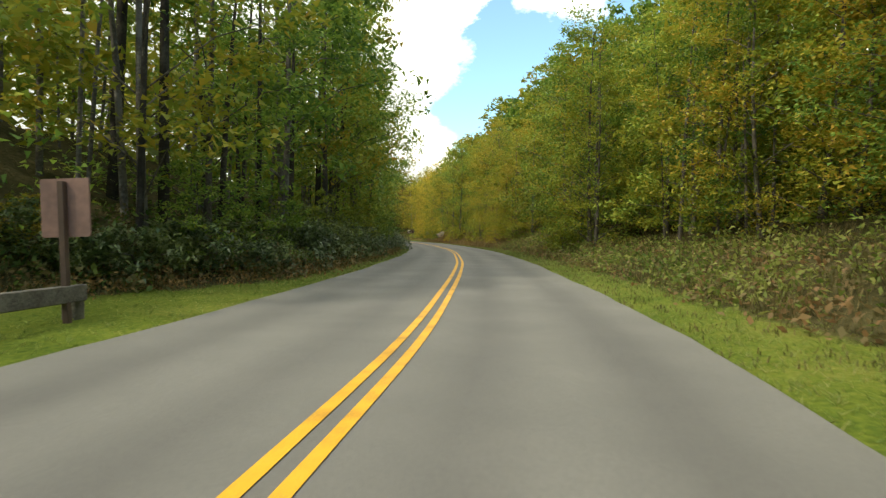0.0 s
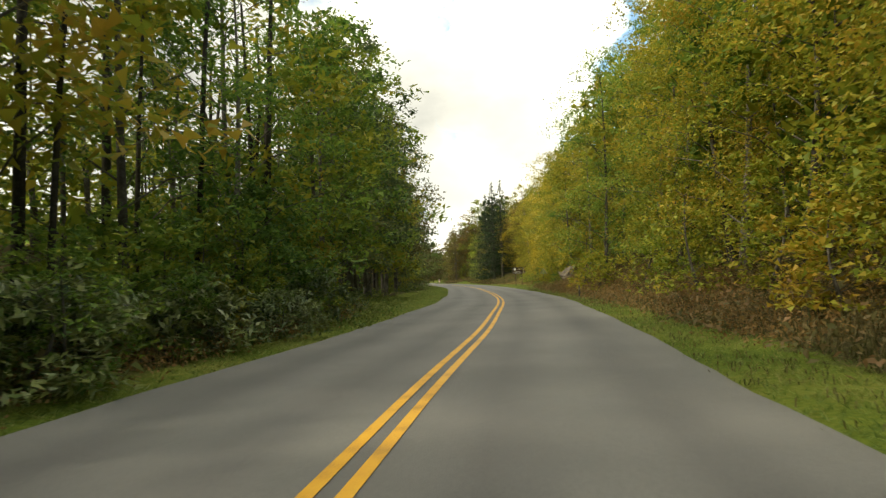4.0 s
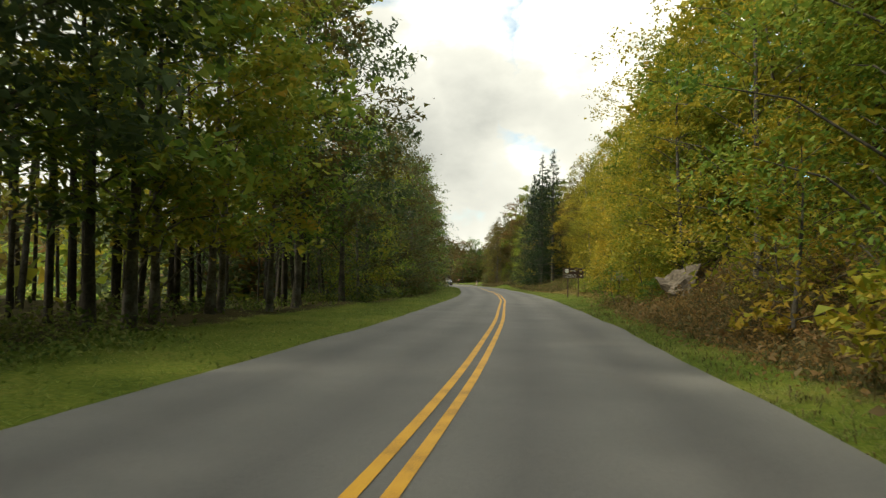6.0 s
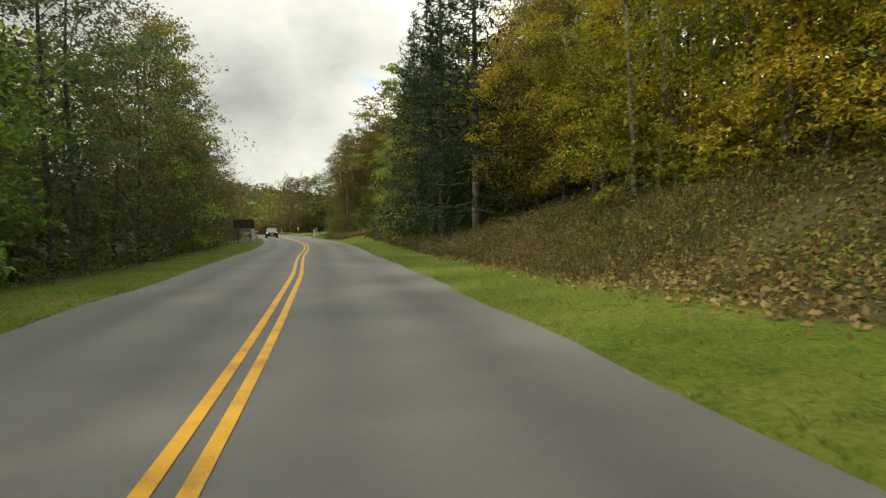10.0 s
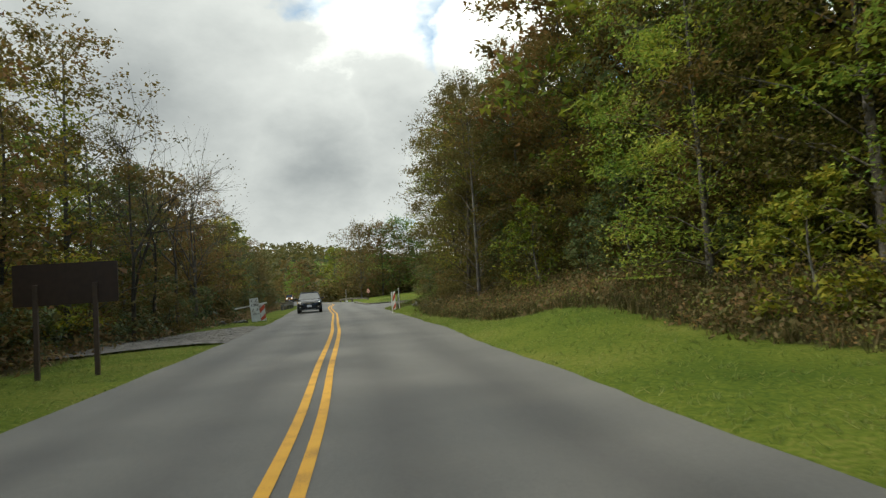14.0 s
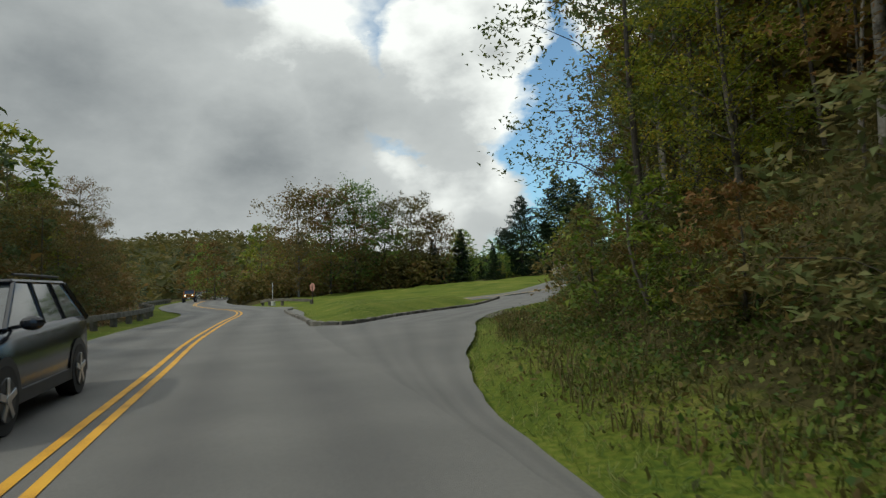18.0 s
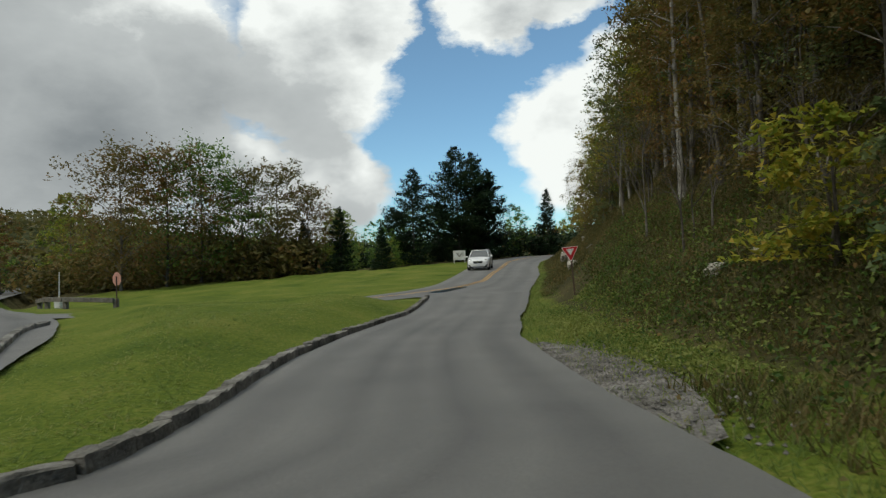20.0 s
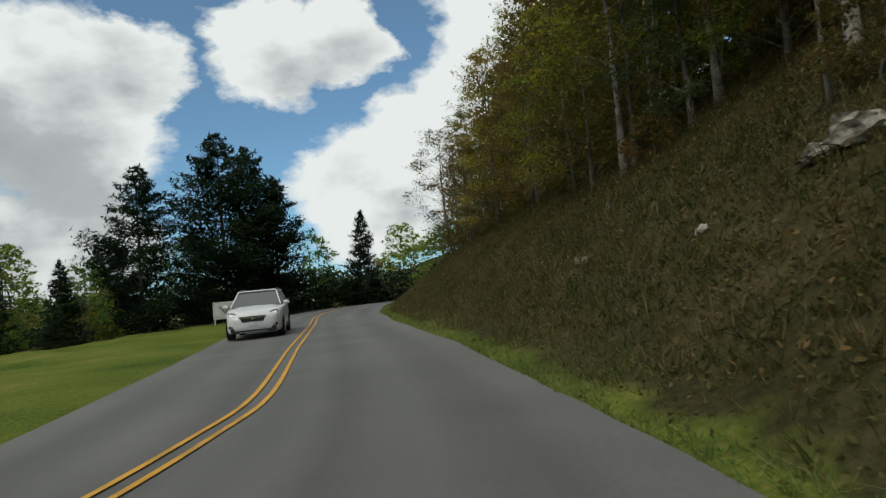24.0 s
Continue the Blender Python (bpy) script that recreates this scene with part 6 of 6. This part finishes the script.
for x, y, turn, long_ in ((-60.9, 214.0, 35, 0.75), (-60.7, 213.5, -12, 0.6), (-66.6, 256.6, 60, 0.9)):
    twig = thing("fallen_branch", "pale dead branch lying in the weeds", "branch", pose(x, y, gz(x, y) + 0.22, 0, 0, turn))
    part("limb", rod((-long_ / 2, 0, 0.0), (long_ / 2, 0.05, 0.18), 0.022, 0.010, 7), M_TIMBER, twig)
    part("side_twig", rod((0.05, 0.02, 0.10), (long_ * 0.35, -0.16, 0.20), 0.010, 0.004, 5), M_TIMBER, twig)

# gravel apron by the lower gate and broken shoulder by the ramp
def patch(name, outline, lift, label, mat=M_GRAVEL, stones_n=1600, seed=5):
    p = np.array(outline)
    c_ = p.mean(0)
    rings = np.concatenate([c_ + (p - c_) * f_ for f_ in np.linspace(0.08, 1, 9)])
    n_ = len(p)
    v = np.c_[rings, ground(rings[:, 0], rings[:, 1]) + lift]
    f = [(a * n_ + b, a * n_ + (b + 1) % n_, (a + 1) * n_ + (b + 1) % n_, (a + 1) * n_ + b) for a in range(8) for b in range(n_)]
    f.append(tuple(range(n_)))
    tagged(new(name, smooth(mesh(name, v, f, mat))), label, "gravel", kind="structure")
    g_ = np.random.default_rng(seed)
    k_ = g_.integers(0, len(v), stones_n)
    at_ = v[k_] + np.c_[g_.normal(0, 0.35, (stones_n, 2)), np.zeros(stones_n)]
    at_[:, 2] = ground(at_[:, 0], at_[:, 1]) + lift + 0.005
    w_ = g_.uniform(0.012, 0.034, (stones_n, 1, 1)) * g_.uniform(0.7, 1.3, (stones_n, 6, 1))
    corner = np.array([(1, 0, 0), (0, 1, 0), (-1, 0, 0), (0, -1, 0), (0, 0, 0.8), (0, 0, -0.6)])
    tri_ = [(0, 1, 4), (1, 2, 4), (2, 3, 4), (3, 0, 4), (1, 0, 5), (2, 1, 5), (3, 2, 5), (0, 3, 5)]
    chip = at_[:, None] + corner[None] * w_
    tagged(new("loose_gravel", mesh("loose_gravel", chip.reshape(-1, 3), [(6 * a + b, 6 * a + c, 6 * a + d) for a in range(stones_n) for b, c, d in tri_], mat)), "loose grey stones on the shoulder", "gravel", kind="stuff")


apron = [tuple(on_road(s, lat)) for s, lat in ((197.5, -3.4), (200, -3.3), (203, -3.3), (206, -3.4), (206.5, -4.4), (204.5, -6.2), (201, -8.5), (197.5, -10.5), (195.5, -10), (196.5, -6.5))]
patch("gravel_apron", curve(apron + [apron[0]], 0.7)[:-1], 0.065, "pale grey gravel apron beside the road")
y = np.linspace(236.0, 242.8, 14)
shoulder = [(float(by(R_EDGE, v)) - 0.12, v) for v in y] + [(float(by(R_EDGE, v)) + 0.1 + 0.95 * math.sin(math.pi * (v - 235.6) / 7.6), v) for v in y[::-1]]
patch("gravel_shoulder", shoulder, 0.040, "broken asphalt and gravel shoulder", M_GRAVEL, 1800, 9)
# wet patch on the upper road
wet = material("wet_asphalt", [(0.3, (0.035, 0.037, 0.040)), (0.7, (0.07, 0.072, 0.075))], scale=2.5, rough=0.16, spec=0.6, fine_scale=20.0, fine_amount=0.8)
wp = curve([(-73.6, 262.6), (-72.9, 262.7), (-72.2, 263.9), (-71.6, 265.4), (-71.9, 265.7), (-72.7, 264.6), (-73.4, 263.4), (-73.6, 262.6)], 0.08)[:-1]
cw = wp.mean(0)
v = np.vstack([cw, wp + rng.normal(0, 0.05, wp.shape)])
tagged(new("puddle", mesh("puddle", np.c_[v, surface(v[:, 0], v[:, 1]) + 0.012], [(0, k, k % len(wp) + 1) for k in range(1, len(wp) + 1)], wet)), "damp dark patch on the asphalt", "puddle", kind="structure")


# ---- vehicles ----
def wheel(parent, x, y, r, w, mat_rim):
    side_ = 1 if x > 0 else -1
    t = part("wheel", rod((x - w / 2, y, r), (x + w / 2, y, r), r, sides=28), M_TYRE, parent, "black tyre")
    part("rim", rod((x + side_ * (w / 2 - 0.005), y, r), (x + side_ * (w / 2 + 0.012), y, r), r * 0.68, r * 0.64, 24), M_TRIM, t, "dark wheel well")
    for k in range(5):
        a = 2 * math.pi * k / 5
        c_ = (x + side_ * (w / 2 + 0.014), y + math.sin(a) * r * 0.34, r + math.cos(a) * r * 0.34)
        part("spoke", box(0.02, 0.075, r * 0.62, 0.006, c_, Matrix.Rotation(-a, 4, "X")), mat_rim, t)
    part("hub", rod((x + side_ * w / 2, y, r), (x + side_ * (w / 2 + 0.03), y, r), 0.06, sides=12), mat_rim, t)


def loft(rings, mat):
    bm = bmesh.new()
    vs_ = [[bm.verts.new(p) for p in ring] for ring in rings]
    n_ = len(rings[0])
    for a, b in zip(vs_, vs_[1:]):
        for i in range(n_):
            bm.faces.new((a[i], a[(i + 1) % n_], b[(i + 1) % n_], b[i]))
    bm.faces.new(vs_[0][::-1])
    bm.faces.new(vs_[-1])
    bmesh.ops.recalc_face_normals(bm, faces=bm.faces)
    return bm


def suv(label, at, paint, length=4.45, width=1.80, tall=1.60, name="suv_car", trim=M_TRIM):
    """A five-door estate car; its front looks along local +y."""
    ob = thing(name, label, "car", at, "cars on the road")
    L, w, k = length, width / 2, tall / 1.60
    rows_ = []
    for u, top, hw, low in ((0.0, 0.70, 0.66, 0.34), (0.03, 0.80, 0.86, 0.24), (0.10, 0.93, 0.96, 0.21), (0.20, 1.01, 1.0, 0.21), (0.27, 1.05, 1.0, 0.21), (0.5, 1.07, 1.0, 0.21), (0.8, 1.10, 1.0, 0.22), (0.93, 1.10, 0.97, 0.26), (0.985, 1.0, 0.90, 0.34), (1.0, 0.85, 0.84, 0.40)):
        yv, h, t = L / 2 - u * L, hw * w, top * k
        half = [(h * 0.90, low), (h * 0.99, low + 0.10), (h * 1.0, 0.55), (h * 0.985, t - 0.13), (h * 0.93, t - 0.03), (h * 0.6, t + 0.015), (0, t + 0.03)]
        rows_.append([(a, yv, b) for a, b in half] + [(-a, yv, b) for a, b in half[-2::-1]])
    body = part("body", loft(rows_, paint), paint, ob)
    smooth(body.data)
    # glasshouse and roof
    belt, roof = 1.05 * k, tall - 0.05
    y0, y1, y2, y3 = L / 2 - 0.25 * L, L / 2 - 0.43 * L, L / 2 - 0.86 * L, L / 2 - 0.97 * L
    gl = bmesh.new()
    b_ = [gl.verts.new(p) for p in ((w * 0.90, y0, belt), (-w * 0.90, y0, belt), (-w * 0.90, y3, belt), (w * 0.90, y3, belt))]
    t_ = [gl.verts.new(p) for p in ((w * 0.70, y1, roof), (-w * 0.70, y1, roof), (-w * 0.70, y2, roof), (w * 0.70, y2, roof))]
    for i in range(4):
        gl.faces.new((b_[i], b_[(i + 1) % 4], t_[(i + 1) % 4], t_[i]))
    gl.faces.new(t_)
    bmesh.ops.recalc_face_normals(gl, faces=gl.faces)
    part("window_glass", gl, M_GLASS, ob, "dark tinted windows")
    rf = box(w * 1.44, y1 - y2 + 0.12, 0.07, 0.03, (0, (y1 + y2) / 2, roof + 0.01))
    part("roof", rf, paint, ob)
    for sx in (1, -1):
        for yb, yt, wd in ((y0, y1, 0.05), (y0 - 0.28 * L, y0 - 0.30 * L, 0.045), (y0 - 0.48 * L, y0 - 0.47 * L, 0.05), (y3, y2, 0.07)):
            beam((sx * w * 0.905, yb, belt - 0.02), (sx * w * 0.705, yt, roof), wd, ob, "pillar", paint)
        part("roof_rail", rod((sx * w * 0.66, y1 - 0.1, roof + 0.10), (sx * w * 0.66, y2 + 0.1, roof + 0.10), 0.018), M_TRIM, ob)
        mir = bmesh.new()
        bmesh.ops.create_uvsphere(mir, u_segments=12, v_segments=8, radius=1, matrix=Matrix.Translation((sx * (w + 0.11), y0 - 0.18, belt + 0.04)) @ Matrix.Diagonal((0.12, 0.07, 0.08, 1)))
        part("mirror", mir, paint, ob)
        beam((sx * w * 0.9, y0 - 0.18, belt), (sx * (w + 0.06), y0 - 0.18, belt + 0.02), 0.04, ob, "mirror_arm", M_TRIM)
        lamp = part("headlight", plate([(0.24 * sx, 0.70 * k), (0.63 * sx, 0.76 * k), (0.66 * sx, 0.90 * k), (0.50 * sx, 0.89 * k), (0.26 * sx, 0.80 * k)], 0.12), M_LENS, ob, "clear headlight")
        lamp.matrix_basis = pose(w * 0.2 * sx, L / 2 - 0.14, 0, 0, 0, -sx * 16)
        lit = part("lit_strip", plate([(0.30 * sx, 0.735 * k), (0.60 * sx, 0.785 * k), (0.60 * sx, 0.84 * k), (0.30 * sx, 0.785 * k)], 0.02), M_LAMP, lamp, "lit daytime lamp")
        lit.matrix_basis = pose(0, 0.062, 0)
        part("fog_lamp", rod((sx * w * 0.72, L / 2 - 0.08, 0.45), (sx * w * 0.72, L / 2 - 0.02, 0.45), 0.05), M_CHROME, ob)
        part("side_trim", box(0.03, L * 0.58, 0.16, 0.01, (sx * w * 0.99, 0, 0.32)), trim, ob)
        for yy_ in (L / 2 - 0.19 * L, L / 2 - 0.79 * L):
            arch = bmesh.new()
            ring_o = [(sx * (w + 0.012), yy_ + 0.44 * math.cos(a), 0.34 + 0.44 * math.sin(a)) for a in np.linspace(-0.15, math.pi + 0.15, 15)]
            ring_i = [(sx * (w + 0.012), yy_ + 0.30 * math.cos(a), 0.34 + 0.30 * math.sin(a)) for a in np.linspace(-0.15, math.pi + 0.15, 15)]
            vo, vi = [arch.verts.new(p) for p in ring_o], [arch.verts.new(p) for p in ring_i]
            for i in range(14):
                arch.faces.new((vo[i], vo[i + 1], vi[i + 1], vi[i]))
            part("wheel_arch", arch, trim, ob)
    for yy_ in (L / 2 - 0.19 * L, L / 2 - 0.79 * L):
        for sx in (1, -1):
            wheel(ob, sx * (w - 0.10), yy_, 0.345, 0.235, M_RIM)
    gr = part("grille", plate([(-0.36, 0.60), (0.36, 0.60), (0.44, 0.80), (-0.44, 0.80)], 0.08), M_TRIM, ob, "black grille")
    gr.matrix_basis = pose(0, L / 2 - 0.035, 0)
    part("grille_bar", plate([(-0.46, 0.76), (0.0, 0.72), (0.46, 0.76), (0.46, 0.79), (0.0, 0.755), (-0.46, 0.79)], 0.03), M_CHROME, gr, "chrome wing bar").matrix_basis = pose(0, 0.045, 0)
    part("badge", rod((0, 0.05, 0.735), (0, 0.075, 0.735), 0.055, sides=14), M_CHROME, gr)
    part("bumper_grille", box(width * 0.78, 0.14, 0.22, 0.03, (0, L / 2 - 0.085, 0.34)), M_TRIM, ob, "black lower grille")
    for zz in (0.29, 0.35, 0.41):
        part("grille_slat", box(width * 0.62, 0.02, 0.012, 0.002, (0, L / 2 - 0.012, zz)), M_GLASS, ob)
    for sx in (1, -1):
        part("air_intake", box(width * 0.17, 0.10, 0.10, 0.03, (sx * w * 0.68, L / 2 - 0.10, 0.47)), M_TRIM, ob, "black air intake")
    part("skid_plate", box(width * 0.5, 0.08, 0.05, 0.015, (0, L / 2 - 0.05, 0.265)), M_RIM, ob)
    part("number_plate", box(0.32, 0.02, 0.16, 0.004, (0, L / 2 + 0.015, 0.53)), M_PLATE, ob, "plain pale number plate")
    return ob


def on_surface(x, y, turn, pitch=0.0, roll=0.0):
    return pose(x, y, float(surface(x, y)[0]) + 0.012, pitch, roll, turn)


suv("dark navy estate car with lit headlights in the oncoming lane", on_surface(-74.15, 221.1, heading(221) + 180), M_DARKPAINT)
suv("white family estate car in the oncoming lane", on_surface(-69.7, 286.4, 180 - 8, -2.2, 0), M_WHITEPAINT, 4.9, 1.95, 1.72)
for s, lat, mat, lab in ((318, -1.9, M_SILVER, "silver"), (331, -2.0, M_WHITEPAINT, "white"), (343, 1.9, M_SILVER, "pale grey")):
    x, y = on_road(s, lat)
    suv(f"small {lab} car far along the lower road", on_surface(x, y, heading(s) + (180 if lat < 0 else 0)), mat, 4.4, 1.78, 1.48)


def off_roader(label, at):
    ob = thing("off_road_car", label, "car", at, "cars on the road")
    L, w = 4.1, 0.80
    part("body", box(1.50, 3.5, 0.55, 0.05, (0, -0.05, 0.83)), M_ORANGE, ob)
    part("bonnet", box(1.30, 1.25, 0.16, 0.05, (0, 1.0, 1.12)), M_ORANGE, ob)
    part("hard_top", box(1.46, 2.1, 0.10, 0.04, (0, -0.75, 1.80)), M_TRIM, ob, "black hard top")
    gl = bmesh.new()
    b_ = [gl.verts.new(p) for p in ((0.72, 0.38, 1.10), (-0.72, 0.38, 1.10), (-0.72, -1.78, 1.10), (0.72, -1.78, 1.10))]
    t_ = [gl.verts.new(p) for p in ((0.68, 0.18, 1.76), (-0.68, 0.18, 1.76), (-0.68, -1.74, 1.76), (0.68, -1.74, 1.76))]
    for i in range(4):
        gl.faces.new((b_[i], b_[(i + 1) % 4], t_[(i + 1) % 4], t_[i]))
    bmesh.ops.recalc_face_normals(gl, faces=gl.faces)
    part("window_glass", gl, M_GLASS, ob)
    part("windscreen_frame", box(1.48, 0.06, 0.07, 0.01, (0, 0.20, 1.76)), M_ORANGE, ob)
    for sx in (1, -1):
        beam((sx * 0.73, 0.39, 1.08), (sx * 0.69, 0.19, 1.78), 0.07, ob, "pillar", M_ORANGE)
        beam((sx * 0.73, -0.75, 1.08), (sx * 0.70, -0.75, 1.78), 0.07, ob, "pillar", M_TRIM)
        part("front_fender", box(0.34, 1.05, 0.10, 0.03, (sx * 0.78, 1.15, 0.92)), M_TRIM, ob)
        part("rear_fender", box(0.30, 1.0, 0.10, 0.03, (sx * 0.80, -1.25, 0.92)), M_TRIM, ob)
        part("headlight", rod((sx * 0.50, 1.66, 1.0), (sx * 0.50, 1.72, 1.0), 0.11, sides=18), M_LAMP, ob, "lit round headlight")
        part("mirror", box(0.14, 0.10, 0.18, 0.02, (sx * 0.90, 0.30, 1.22)), M_TRIM, ob)
        for yy_ in (1.2, -1.25):
            wheel(ob, sx * 0.78, yy_, 0.40, 0.26, M_RIM)
    gr = part("grille", box(1.20, 0.10, 0.42, 0.02, (0, 1.64, 0.98)), M_ORANGE, ob)
    for k in range(7):
        part("slot", box(0.055, 0.02, 0.30, 0.005, (-0.27 + 0.09 * k, 1.70, 0.98)), M_TRIM, gr, "black slot")
    part("bumper", box(1.5, 0.22, 0.18, 0.03, (0, 1.85, 0.62)), M_TRIM, ob)
    part("number_plate", box(0.30, 0.02, 0.15, 0.004, (0, 1.97, 0.62)), M_PLATE, ob)
    return ob


off_roader("orange off-road car with lit round headlights on the lower road", on_surface(float(on_road(295, -1.8)[0]), float(on_road(295, -1.8)[1]), heading(295) + 180))
